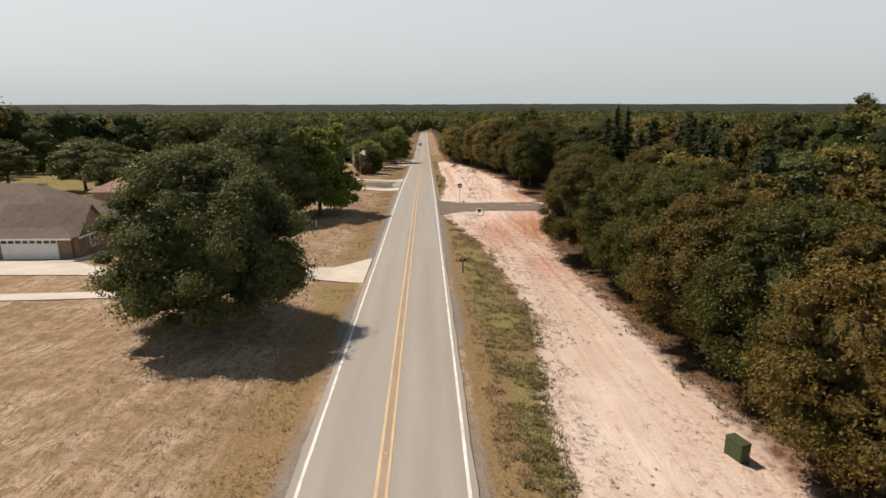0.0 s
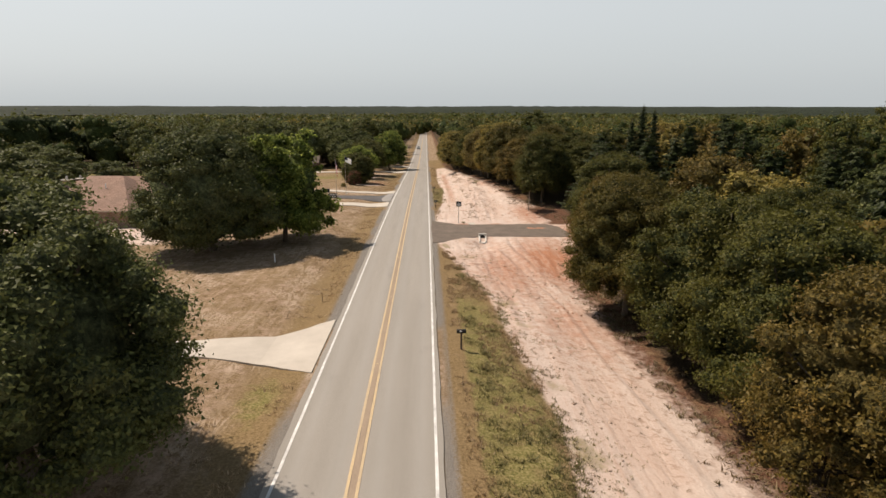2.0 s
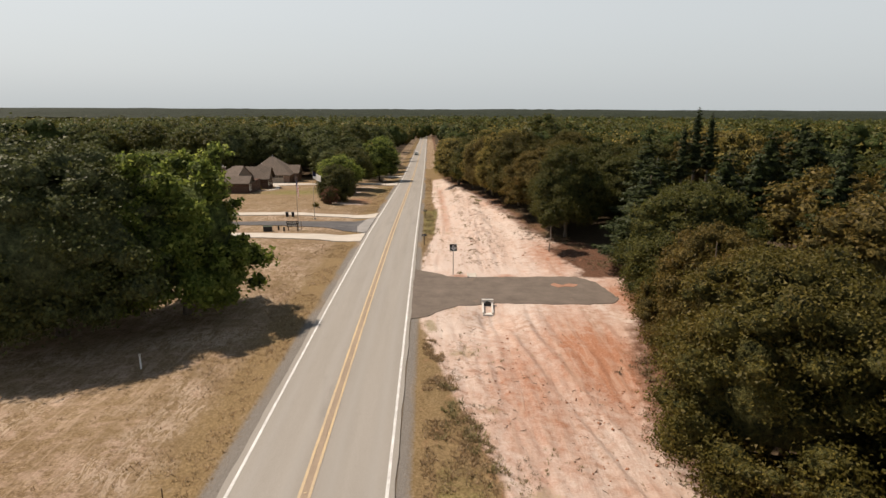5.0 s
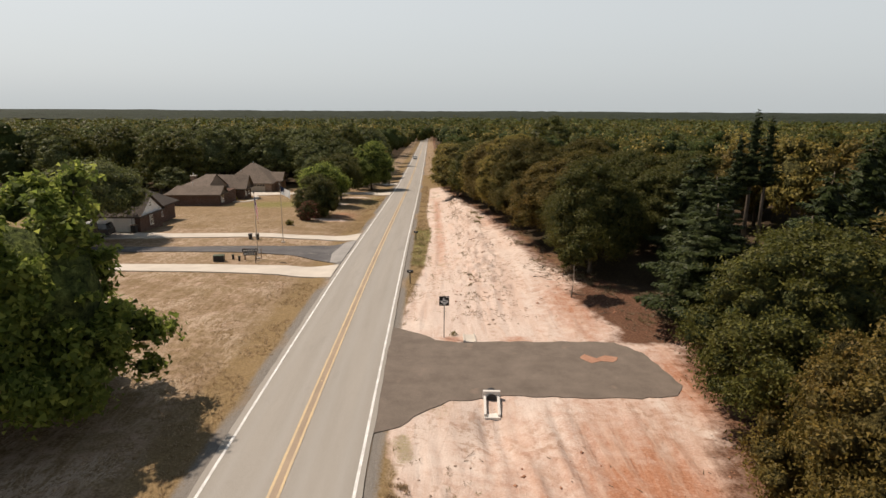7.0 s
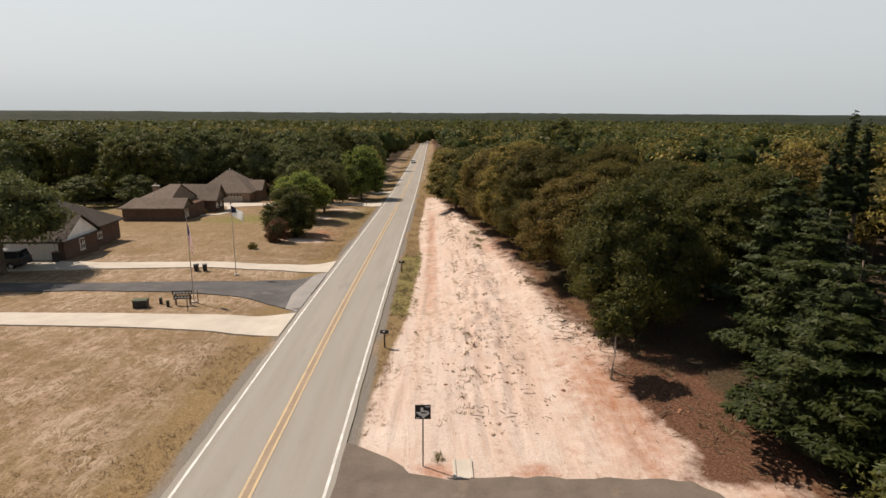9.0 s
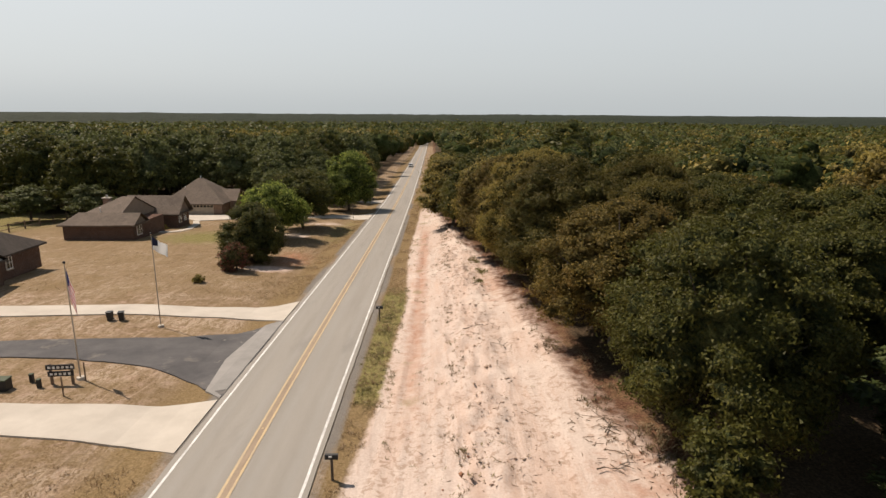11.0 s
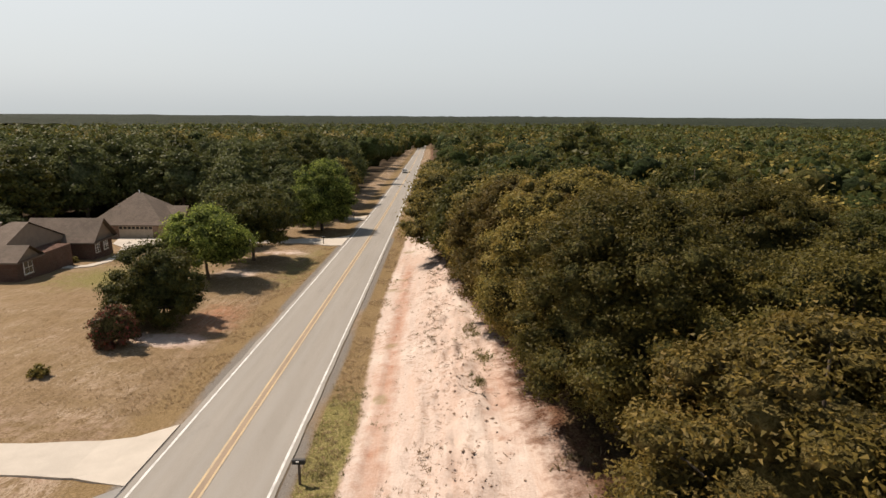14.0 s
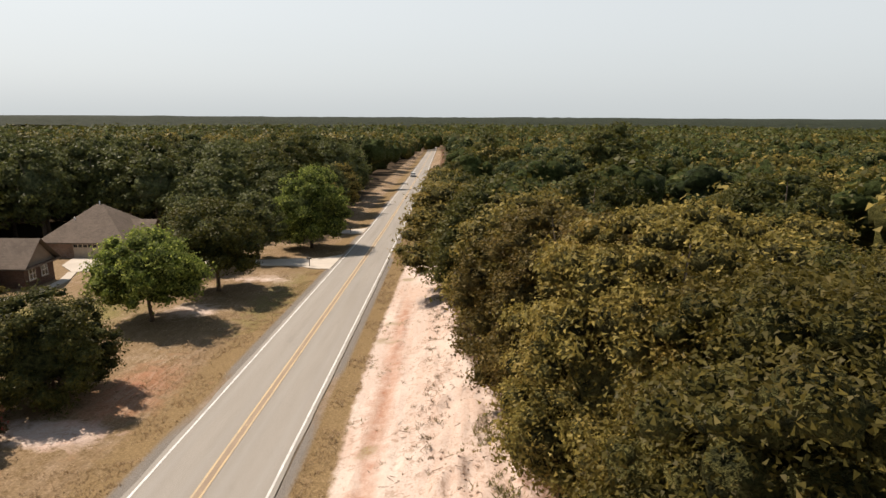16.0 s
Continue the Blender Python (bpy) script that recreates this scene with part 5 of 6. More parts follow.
def add_window(house, side, at, u0, u1, v0, v1, bars=2):
    w = part("window", block(*facing(side, at, u0 - 0.08, u1 + 0.08, v0 - 0.08, v1 + 0.08, 0.05)), WHITE, house, "white-framed window")
    part("pane", block(*facing(side, at, u0, u1, v0, v1, 0.06)), GLASS, w)
    for i in range(1, bars):
        u = u0 + (u1 - u0) * i / bars
        part("glazing_bar", block(*facing(side, at, u - 0.025, u + 0.025, v0, v1, 0.075)), WHITE, w)
    part("glazing_bar", block(*facing(side, at, u0, u1, (v0 + v1) / 2 - 0.025, (v0 + v1) / 2 + 0.025, 0.08)), WHITE, w)
    part("sill", block(*facing(side, at, u0 - 0.12, u1 + 0.12, v0 - 0.16, v0 - 0.08, 0.12)), TRIM, w)


def add_garage_door(house, side, at, u0, u1, z1, mat=None, glazed=True):
    mat = mat or WHITE
    d = part("garage_door", block(*facing(side, at, u0, u1, 0.0, z1, 0.04)), mat, house, "panelled garage door")
    rows, cols = 4, 8
    for r in range(rows):
        for c in range(cols):
            a, b = u0 + (u1 - u0) * (c + 0.12) / cols, u0 + (u1 - u0) * (c + 0.88) / cols
            lo, hi = z1 * (r + 0.12) / rows, z1 * (r + 0.88) / rows
            glass = glazed and r == rows - 1
            part("pane" if glass else "panel", block(*facing(side, at, a, b, lo, hi, 0.06)), GLASS if glass else mat, d)


def add_chimney(house, x, y, z0, z1):
    c = part("chimney", block(x - 0.45, x + 0.45, y - 0.35, y + 0.35, z0, z1), BRICK_TAN, house, "brick chimney")
    part("chimney_cap", block(x - 0.55, x + 0.55, y - 0.45, y + 0.45, z1, z1 + 0.12, 0.02), CONCRETE, c)
    part("flue", tube(bmesh.new(), [(x, y, z1 + 0.1), (x, y, z1 + 0.5)], [0.14, 0.14], 10), STEEL, c)


def add_vent(house, x, y, z):
    part("roof_vent", tube(bmesh.new(), [(x, y, z - 0.3), (x, y, z + 0.35)], [0.07, 0.07], 8), WHITE, house)


def gable_wall(bm, side, at, u0, u1, z0, z1, thick=0.2):
    """A triangular wall under a gable."""
    m = (u0 + u1) / 2
    pts = [(u0, z0), (u1, z0), (m, z1)]
    vs = []
    for d in (0, thick):
        vs.append([bm.verts.new((u, at + d, z) if side == "y" else (at - d, u, z)) for u, z in pts])
    bm.faces.new(vs[0])
    bm.faces.new(vs[1][::-1])
    for i in range(3):
        j = (i + 1) % 3
        bm.faces.new((vs[0][j], vs[0][i], vs[1][i], vs[1][j]))
    bmesh.ops.recalc_face_normals(bm, faces=bm.faces[:])
    return bm


def house_at(label, x, y, z):
    return thing("house", label, "house", Matrix.Translation((x, y, z)))


# brick house with double garage behind the big oak
h = house_at("brick house with brown hip roof and white garage door", -31.2, 51.6, 0.52)
part("wall", block(-15, 1.0, 0, 12.4, -0.5, 2.05), BRICK_TAN, h)
part("roof", gable_roof(bmesh.new(), -15, 1.0, 0, 12.4, 2.10, 4.0, 0.5, 7.0, 7.0), ROOF_BROWN, h)
part("wall", block(-2.0, 1.5, 0.3, 5.0, -0.5, 2.05), BRICK_TAN, h)
part("roof", gable_roof(bmesh.new(), -5.5, 1.5, 0.3, 5.0, 2.12, 2.5, 0.35, 0, 0, "x"), ROOF_BROWN, h)
part("gable", gable_wall(bmesh.new(), "x", 1.52, 0.05, 5.25, 2.0, 4.52), GABLE_TAN, h)
add_garage_door(h, "y", 0.0, -5.1, -0.15, 1.98)
add_garage_door(h, "y", 0.0, -11.0, -6.0, 1.98)
part("fascia", block(-15.4, 1.4, -0.54, -0.50, 1.92, 2.08), WHITE, h)
part("fascia", block(1.86, 1.90, -0.1, 5.4, 1.94, 2.10), WHITE, h)
add_window(h, "x", 1.5, 2.2, 3.4, 0.8, 1.8)

# house with a reddish roof
h = house_at("low brick house with reddish-brown shingle roof", -32.6, 83.6, -0.02)
part("wall", block(-13, 0.0, 0, 12, -0.4, 2.0), BRICK_TAN, h)
part("roof", gable_roof(bmesh.new(), -13, 0.0, 0, 12, 2.05, 3.3, 0.5, 6.4, 3.4), ROOF_RED, h)
part("wall", block(-3.0, 1.5, 4.5, 16, -0.4, 2.0), BRICK_TAN, h)
part("roof", gable_roof(bmesh.new(), -6.0, 1.5, 4.5, 11.5, 2.07, 3.0, 0.45, 0, 0, "x"), ROOF_RED, h)
part("gable", gable_wall(bmesh.new(), "x", 1.52, 4.17, 11.83, 2.0, 4.97), BRICK_RED, h)
part("roof", gable_roof(bmesh.new(), -4.0, 1.5, 9.0, 20, 2.07, 3.0, 0.45, 0, 3.0, "y"), ROOF_RED, h)
add_chimney(h, -9.0, 4.4, 2.8, 5.0)
add_chimney(h, -8.0, 5.6, 3.0, 5.0)
add_vent(h, -4.0, 3.6, 4.3)
add_vent(h, -8.2, 1.4, 3.0)
part("fascia", block(-13.4, 0.4, -0.54, -0.50, 1.88, 2.04), TRIM, h)

# house with a white garage and a pale front gable
h = house_at("red-brick house with dark roof and pale front gable", -30.5, 123.0, -1.27)
part("wall", block(-13, -1.2, 0.2, 13, -0.4, 2.0), BRICK_RED, h)
part("roof", gable_roof(bmesh.new(), -13, -1.2, 0.2, 13, 2.05, 3.5, 0.5, 5.5, 4.2), ROOF_DARK, h)
part("wall", block(-2.5, 0.0, 0.0, 6.0, -0.4, 2.0), BRICK_RED, h)
part("roof", gable_roof(bmesh.new(), -5.0, 0.0, 0.0, 6.0, 2.07, 2.2, 0.4, 0, 0, "x"), ROOF_DARK, h)
part("gable", gable_wall(bmesh.new(), "x", 0.02, -0.28, 6.28, 2.0, 4.17), WHITE, h)
add_garage_door(h, "y", 0.0, -6.0, -1.0, 1.92, None, False)
add_window(h, "x", 0.0, 2.7, 3.4, 0.6, 1.7)
add_window(h, "x", -1.2, 8.2, 8.9, 0.6, 1.7)
part("door_frame", block(-0.92, -0.62, -0.06, 0.02, 0, 1.95), WHITE, h)

# long ranch house in stepped wings
h = house_at("long red-brick ranch house with stepped brown roofs", -32.1, 155.3, -3.2)
part("wall", block(-9.3, 0.0, 0, 9, -0.6, 2.05), BRICK_RED, h)
part("roof", gable_roof(bmesh.new(), -9.3, -2.9, 0, 12.4, 2.1, 2.95, 0.5, 5.6, 0.0), ROOF_WARM, h)
part("gable", gable_wall(bmesh.new(), "x", -2.58, -0.35, 12.75, 2.04, 4.95), GABLE_TAN, h)
part("roof", gable_roof(bmesh.new(), -9.0, 0.0, 0, 3.4, 2.12, 1.35, 0.45, 1.5, 0.0), ROOF_WARM, h)
part("gable", gable_wall(bmesh.new(), "x", 0.02, -0.3, 3.7, 2.04, 3.37), GABLE_TAN, h)
part("wall", block(-7.0, 0.8, 11.7, 16.1, -0.8, 1.55), BRICK_RED, h)
part("wall", block(-7.0, -2.6, 2.0, 12.0, -0.8, 2.05), BRICK_RED, h)
part("roof", gable_roof(bmesh.new(), -7.0, 0.9, 11.7, 16.1, 1.58, 2.55, 0.5, 0.0, 0.0), ROOF_WARM, h)
part("gable", gable_wall(bmesh.new(), "x", 0.82, 11.35, 16.45, 1.5, 4.03), GABLE_TAN, h)
add_chimney(h, -7.4, 8.0, 2.4, 4.5)
add_vent(h, -5.5, 2.6, 3.6)
add_window(h, "x", 0.0, 1.0, 2.2, 0.6, 1.8)
add_window(h, "x", 0.8, 12.4, 13.2, 0.2, 1.3)
add_window(h, "x", 0.8, 14.2, 15.0, 0.2, 1.3)

# square house with garage, under tall trees
h = house_at("brick house with tall brown hip roof and garage", -30.2, 183.2, -4.72)
part("wall", block(-10.4, 0.0, 0, 9.5, -0.6, 2.15), BRICK_TAN, h)
part("roof", gable_roof(bmesh.new(), -10.4, 0.0, 0, 9.5, 2.2, 4.1, 0.45, 5.2, 5.2), ROOF_WARM, h)
part("wall", block(-3.0, 1.2, 4.0, 8.0, -0.6, 2.15), BRICK_TAN, h)
part("roof", gable_roof(bmesh.new(), -3.5, 1.2, 4.0, 8.0, 2.22, 1.9, 0.4, 0, 0), ROOF_WARM, h)
part("gable", gable_wall(bmesh.new(), "x", 1.22, 3.72, 8.28, 2.1, 4.02), GABLE_TAN, h)
add_garage_door(h, "y", 0.0, -6.4, -1.5, 1.95, TRIM)
add_vent(h, -5.2, 4.75, 6.35)
add_vent(h, -7.4, 2.6, 4.6)

# clipped shrubs before the ranch house
for i_, x_ in enumerate((-36.2, -35.0, -33.8, -32.6)):
    place(build_tree("shrub", "small clipped grey-green shrub by the house wall", 0.5, 0.75, 0.0, 700, 0.10, LEAF_OLIVE, 60 + i_, 12, 0.35, trunk=0.03, category="bush", group="shrubs by the house"), x_, 165.6 - 0.1 * i_)

# wooden fence across the back pasture
f_ = thing("fence", "weathered wooden post and rail fence", "fence")
for i_ in range(9):
    y_ = 152 + i_ * 3.4
    z_ = float(land(-53.5, y_))
    part("post", block(-53.58, -53.42, y_ - 0.08, y_ + 0.08, z_ - 0.3, z_ + 1.3, 0.01), WOOD, f_)
    if i_ < 8:
        z2_ = float(land(-53.5, y_ + 3.4))
        for k_ in (0.45, 1.05):
            part("rail", tube(bmesh.new(), [(-53.5, y_, z_ + k_), (-53.5, y_ + 3.4, z2_ + k_)], [0.05, 0.05], 6), WOOD, f_)


# ---- things beside the road ----
def at(x, y, turn=0.0):
    return Matrix.Translation((x, y, float(fine_land(np.array(x), np.array(y))))) @ Matrix.Rotation(turn, 4, "Z")


def mailbox(x, y, label):
    t = thing("mailbox", label, "mailbox", at(x, y), group="mailboxes by the road")
    part("post", block(-0.05, 0.05, -0.05, 0.05, -0.3, 0.98, 0.01), BARK, t)
    bm = bmesh.new()
    prof = [(-0.09, 0), (0.09, 0), (0.09, 0.12), (0.065, 0.19), (0.0, 0.22), (-0.065, 0.19), (-0.09, 0.12)]
    a = [bm.verts.new((-0.26, u, 0.98 + w)) for u, w in prof]
    b = [bm.verts.new((0.26, u, 0.98 + w)) for u, w in prof]
    k = len(prof)
    for i in range(k):
        bm.faces.new((a[i], b[i], b[(i + 1) % k], a[(i + 1) % k]))
    bm.faces.new(a[::-1])
    bm.faces.new(b)
    bmesh.ops.recalc_face_normals(bm, faces=bm.faces[:])
    body = part("box", bm, BLACK, t)
    part("flag", block(-0.1, 0.02, -0.115, -0.095, 1.08, 1.14), WHITE, body)
    return t


mailbox(4.40, 45.2, "black mailbox on a wooden post in green weeds")
mailbox(3.85, 98.8, "black mailbox on a short post beside the sand")
mailbox(3.85, 119.8, "dark mailbox on a wooden post in yellow grass")
mailbox(-6.2, 180.0, "dark mailbox by the shaded driveway")
mailbox(-5.3, 206.0, "dark mailbox at the edge of the trees")

# road sign with a pale map shape
t = thing("road_sign", "black square sign with white map shape on a post", "sign", at(6.45, 85.6))
part("post", tube(bmesh.new(), [(0, 0, -0.4), (0, 0, 2.75)], [0.035, 0.035], 8), STEEL, t)
part("panel", block(-0.31, 0.31, -0.06, -0.035, 2.15, 2.77, 0.008), BLACK, t)
bm = bmesh.new()
outline = [(-0.09, 0.22), (0.02, 0.22), (0.02, 0.10), (0.20, 0.07), (0.25, 0.01), (0.24, -0.08), (0.12, -0.15), (0.06, -0.22), (0.06, -0.27), (-0.02, -0.24), (-0.08, -0.12), (-0.14, -0.13), (-0.19, -0.07), (-0.27, 0.03), (-0.09, 0.03)]
poly(bm, [(u, -0.064, 2.44 + w) for u, w in outline])
part("map_shape", bm, WHITE, t)
part("bar", block(0.10, 0.27, -0.066, -0.06, 2.68, 2.72), WHITE, t)
part("bar", block(-0.27, -0.12, -0.066, -0.06, 2.19, 2.23), WHITE, t)
part("bar", block(-0.08, 0.14, -0.072, -0.065, 2.41, 2.46), BLACK, t)

# concrete headwall of the culvert, with its pipe mouth as a black disc
t = thing("culvert_end", "pale concrete sloped culvert end with black disc as pipe mouth", "culvert", Matrix.Translation((8.6, 76.9, 0.16)) @ Matrix.Rotation(-0.06, 4, "Z"))
bm = bmesh.new()
box(bm, -0.40, -0.27, -1.05, 0.35, -0.75, 0.06, 0.02)
box(bm, 0.27, 0.40, -1.05, 0.35, -0.75, 0.06, 0.02)
box(bm, -0.43, 0.43, 0.22, 0.40, -0.75, 0.24, 0.02)
for v in bm.verts:
    if v.co.z > -0.3 and v.co.y < 0:
        v.co.z -= 0.36 * min(1.0, -v.co.y / 1.05)
part("headwall", bm, PALE_CONCRETE, t)
part("floor_slab", block(-0.38, 0.38, -1.15, 0.3, -0.66, -0.42, 0.02), PALE_CONCRETE, t)
# closed cylinder, not a hollow pipe: black end disc paints the darkness inside
bm = bmesh.new()
tube(bm, [(0, 0.16, -0.13), (0, 0.9, -0.13)], [0.24, 0.24], 20)
part("pipe", bm, BLACK, t)
t = thing("culvert_end", "low concrete culvert end half buried in sand", "culvert", Matrix.Translation((8.05, 85.3, float(land(8.05, 85.3)) + 0.0)))
bm = bmesh.new()
box(bm, -0.40, -0.27, -0.6, 0.7, -0.5, 0.09, 0.02)
box(bm, 0.27, 0.40, -0.6, 0.7, -0.5, 0.09, 0.02)
box(bm, -0.29, 0.29, -0.6, 0.7, -0.5, 0.04, 0.02)
part("headwall", bm, CONCRETE, t)

# utility cabinet in the sand
t = thing("utility_cabinet", "olive green metal utility cabinet standing in sand", "cabinet", at(13.75, 20.2, 0.3) @ Matrix.Diagonal((0.84, 1.0, 0.92, 1)))
part("body", block(-0.28, 0.28, -0.42, 0.42, -0.3, 0.85, 0.02), OLIVE_PAINT, t)
part("lid", block(-0.30, 0.30, -0.44, 0.44, 0.85, 0.91, 0.02), OLIVE_PAINT, t)
part("door", block(-0.24, 0.24, -0.435, -0.42, 0.05, 0.80, 0.005), OLIVE_PAINT, t)
part("handle", block(0.15, 0.19, -0.46, -0.435, 0.40, 0.54), STEEL, t)

# short marker post on the lawn
t = thing("marker_post", "short pale marker post on the lawn", "post", at(-11.1, 66.0))
part("post", tube(bmesh.new(), [(0, 0, -0.3), (0, 0, 0.78)], [0.045, 0.045], 8), WHITE, t)
part("cap", tube(bmesh.new(), [(0, 0, 0.76), (0, 0, 0.86)], [0.075, 0.06], 10), CONCRETE, t)
t = thing("marker_post", "thin pale marker stake in the roadside grass", "post", at(-4.9, 54.5))
part("post", tube(bmesh.new(), [(0, 0, -0.2), (0, 0, 0.75)], [0.025, 0.022], 6), WOOD, t)


def flag_mesh(w, h, droop, seed):
    bm = bmesh.new()
    nu, nv = 14, 8
    grid = [[None] * (nv + 1) for _ in range(nu + 1)]
    for i in range(nu + 1):
        for j in range(nv + 1):
            u, v = i / nu, j / nv
            grid[i][j] = bm.verts.new((u * w * (1 - droop * 0.5), 0.10 * math.sin(u * 7 + v * 1.5 + seed) * u, -v * h - droop * u * w * 0.85))
    for i in range(nu):
        for j in range(nv):
            bm.faces.new((grid[i][j], grid[i + 1][j], grid[i + 1][j + 1], grid[i][j + 1]))
    return bm


def flag_cloth(name, kind):
    m, n, l, b = material(name, 0.8, 0.1)
    tc = n.new("ShaderNodeTexCoord")
    sep = n.new("ShaderNodeSeparateXYZ")
    l.new(tc.outputs["Generated"], sep.inputs["Vector"])
    if kind == "stripes":
        # red and white stripes with a blue canton
        w = sums(n, l, "MODULO", sums(n, l, "MULTIPLY", sums(n, l, "ADD", sep.outputs["Z"], sums(n, l, "MULTIPLY", sep.outputs["X"], 0.45)), 9.0), 1.0)
        col = blend(n, l, sums(n, l, "GREATER_THAN", w, 0.5), (0.35, 0.03, 0.04), (0.70, 0.68, 0.66))
        box_ = sums(n, l, "MULTIPLY", sums(n, l, "LESS_THAN", sep.outputs["X"], 0.42), sums(n, l, "GREATER_THAN", sep.outputs["Z"], 0.62))
        col = blend(n, l, box_, col, (0.03, 0.04, 0.12))
    else:
        box_ = sums(n, l, "MULTIPLY", sums(n, l, "LESS_THAN", sep.outputs["X"], 0.44), sums(n, l, "GREATER_THAN", sep.outputs["Z"], 0.55))
        col = blend(n, l, box_, (0.78, 0.77, 0.74), (0.022, 0.026, 0.05))
    l.new(col, b.inputs["Base Color"])
    tr = n.new("ShaderNodeBsdfTranslucent")
    l.new(col, tr.inputs["Color"])
    mix = n.new("ShaderNodeMixShader")
    mix.inputs["Fac"].default_value = 0.5
    l.new(b.outputs["BSDF"], mix.inputs[1])
    l.new(tr.outputs["BSDF"], mix.inputs[2])
    l.new(mix.outputs["Shader"], n["Material Output"].inputs["Surface"])
    return m


BRONZE = mottled("brown_metal", (0.36, 0.305, 0.24), (0.50, 0.43, 0.345), 4, 30, 0.6, 0.4)


def flagpole(x, y, height, cloth, droop, turn, label, w=1.5, hgt=0.9):
    t = thing("flagpole", label, "flagpole", at(x, y), group="flagpoles by the lane")
    part("pole", tube(bmesh.new(), [(0, 0, -0.3), (0, 0, height * 0.5), (0, 0, height)], [0.042, 0.036, 0.026], 10), BRONZE, t)
    bm = bmesh.new()
    bmesh.ops.create_icosphere(bm, subdivisions=2, radius=0.08, matrix=Matrix.Translation((0, 0, height + 0.06)))
    part("finial", bm, BLACK, t)
    f = part("flag", flag_mesh(w, hgt, droop, x), cloth, t, smooth=True)
    f.matrix_basis = Matrix.Translation((0, 0, height - 0.15)) @ Matrix.Rotation(turn, 4, "Z")
    part("base", tube(bmesh.new(), [(0, 0, -0.1), (0, 0, 0.14)], [0.24, 0.2], 14), CONCRETE, t)
    return t


flagpole(-11.65, 118.0, 6.8, flag_cloth("white_flag_cloth", "plain"), 0.45, -0.25, "thin tan flagpole with white flag and dark blue canton")
flagpole(-11.9, 108.7, 6.7, flag_cloth("striped_flag_cloth", "stripes"), 1.5, 0.4, "thin tan flagpole with limp red and white striped flag", 1.1, 1.5)

# subdivision sign: two dark boards on posts, with letters that cannot be read
t = thing("estate_sign", "dark wooden double-board sign on two posts", "sign", at(-12.45, 108.0, 0.1) @ Matrix.Scale(0.86, 4))
for sx in (-0.62, 0.62):
    part("post", block(sx - 0.07, sx + 0.07, -0.07, 0.07, -0.3, 1.42, 0.01), WOOD, t)
for z0_, w_s in ((1.02, 0.86), (0.58, 0.78)):
    b_ = part("board", block(-w_s, w_s, -0.11, -0.06, z0_, z0_ + 0.36, 0.01), BLACK, t, "dark board")
    x_c = -w_s + 0.14
    for k_ in range(6 if z0_ > 1 else 5):
        part("letter_bar", block(x_c, x_c + 0.16, -0.125, -0.112, z0_ + 0.10, z0_ + 0.25), WHITE, b_)
        x_c += 0.27
t = thing("utility_cabinet", "small dark green utility box on the grass", "cabinet", at(-15.3, 107.2, 0.1))
part("body", block(-0.50, 0.50, -0.30, 0.30, -0.1, 0.58, 0.03), BLACK, t)
part("lid", block(-0.53, 0.53, -0.33, 0.33, 0.58, 0.65, 0.02), OLIVE_PAINT, t)
for i, (x_, y_) in enumerate(((-14.25, 108.2), (-13.4, 107.5))):
    t = thing("meter_pedestal", "short dark meter pedestal on the grass", "pedestal", at(x_, y_), group="meter pedestals")
    t.matrix_basis = t.matrix_basis @ Matrix.Scale(0.75, 4)
    part("body", block(-0.13, 0.13, -0.12, 0.12, -0.1, 0.62, 0.02), BLACK, t)
    part("cap", block(-0.15, 0.15, -0.14, 0.14, 0.62, 0.68, 0.02), OLIVE_PAINT, t)
for i, (x_, y_) in enumerate(((-15.7, 118.9), (-14.9, 118.95))):
    t = thing("wheelie_bin", "black wheeled bin beside the driveway", "bin", at(x_, y_, 0.3 * i) @ Matrix.Scale(0.66, 4), group="bins by the driveway")
    bm = block(-0.29, 0.29, -0.3, 0.3, 0.04, 0.95, 0.03)
    for v in bm.verts:
        if v.co.z < 0.3:
            v.co.x *= 0.82
            v.co.y *= 0.82
    part("body", bm, BLACK, t)
    part("lid", block(-0.32, 0.32, -0.36, 0.33, 0.95, 1.03, 0.03), BLACK, t)
    for sx in (-0.27, 0.27):
        part("wheel", tube(bmesh.new(), [(sx - 0.03, 0.27, 0.1), (sx + 0.03, 0.27, 0.1)], [0.1, 0.1], 12), BLACK, t)
for x_, y_ in ((-11.5, 108.5), (-11.5, 106.5)):
    t = thing("marker_post", "thin wooden stake beside the sign", "post", at(x_, y_))
    part("post", block(-0.03, 0.03, -0.03, 0.03, -0.2, 1.1, 0.005), WOOD, t)
# grey bin by the garage
t = thing("wheelie_bin", "dark bin beside the garage door", "bin", at(-31.0, 122.4))
part("body", block(-0.29, 0.29, -0.3, 0.3, 0.1, 1.05, 0.03), BLACK, t)
part("lid", block(-0.32, 0.32, -0.34, 0.32, 1.05, 1.12, 0.03), WOOD, t)


# ---- vehicles ----
def paint(name, c, rough=0.35):
    m, n, l, b = material(name, rough, 0.5)
    v = coords(n, l)
    l.new(blend(n, l, 0.25, c, ramp(n, l, grain(n, l, v, 2.5, 4), ((0.3, tuple(k * 0.75 for k in c)), (0.7, c)))), b.inputs["Base Color"])
    b.inputs["Coat Weight"].default_value = 0.4
    return m


RUBBER = mottled("tyre_rubber", (0.012, 0.012, 0.012), (0.03, 0.03, 0.03), 8, 40, 0.9, 0.2)


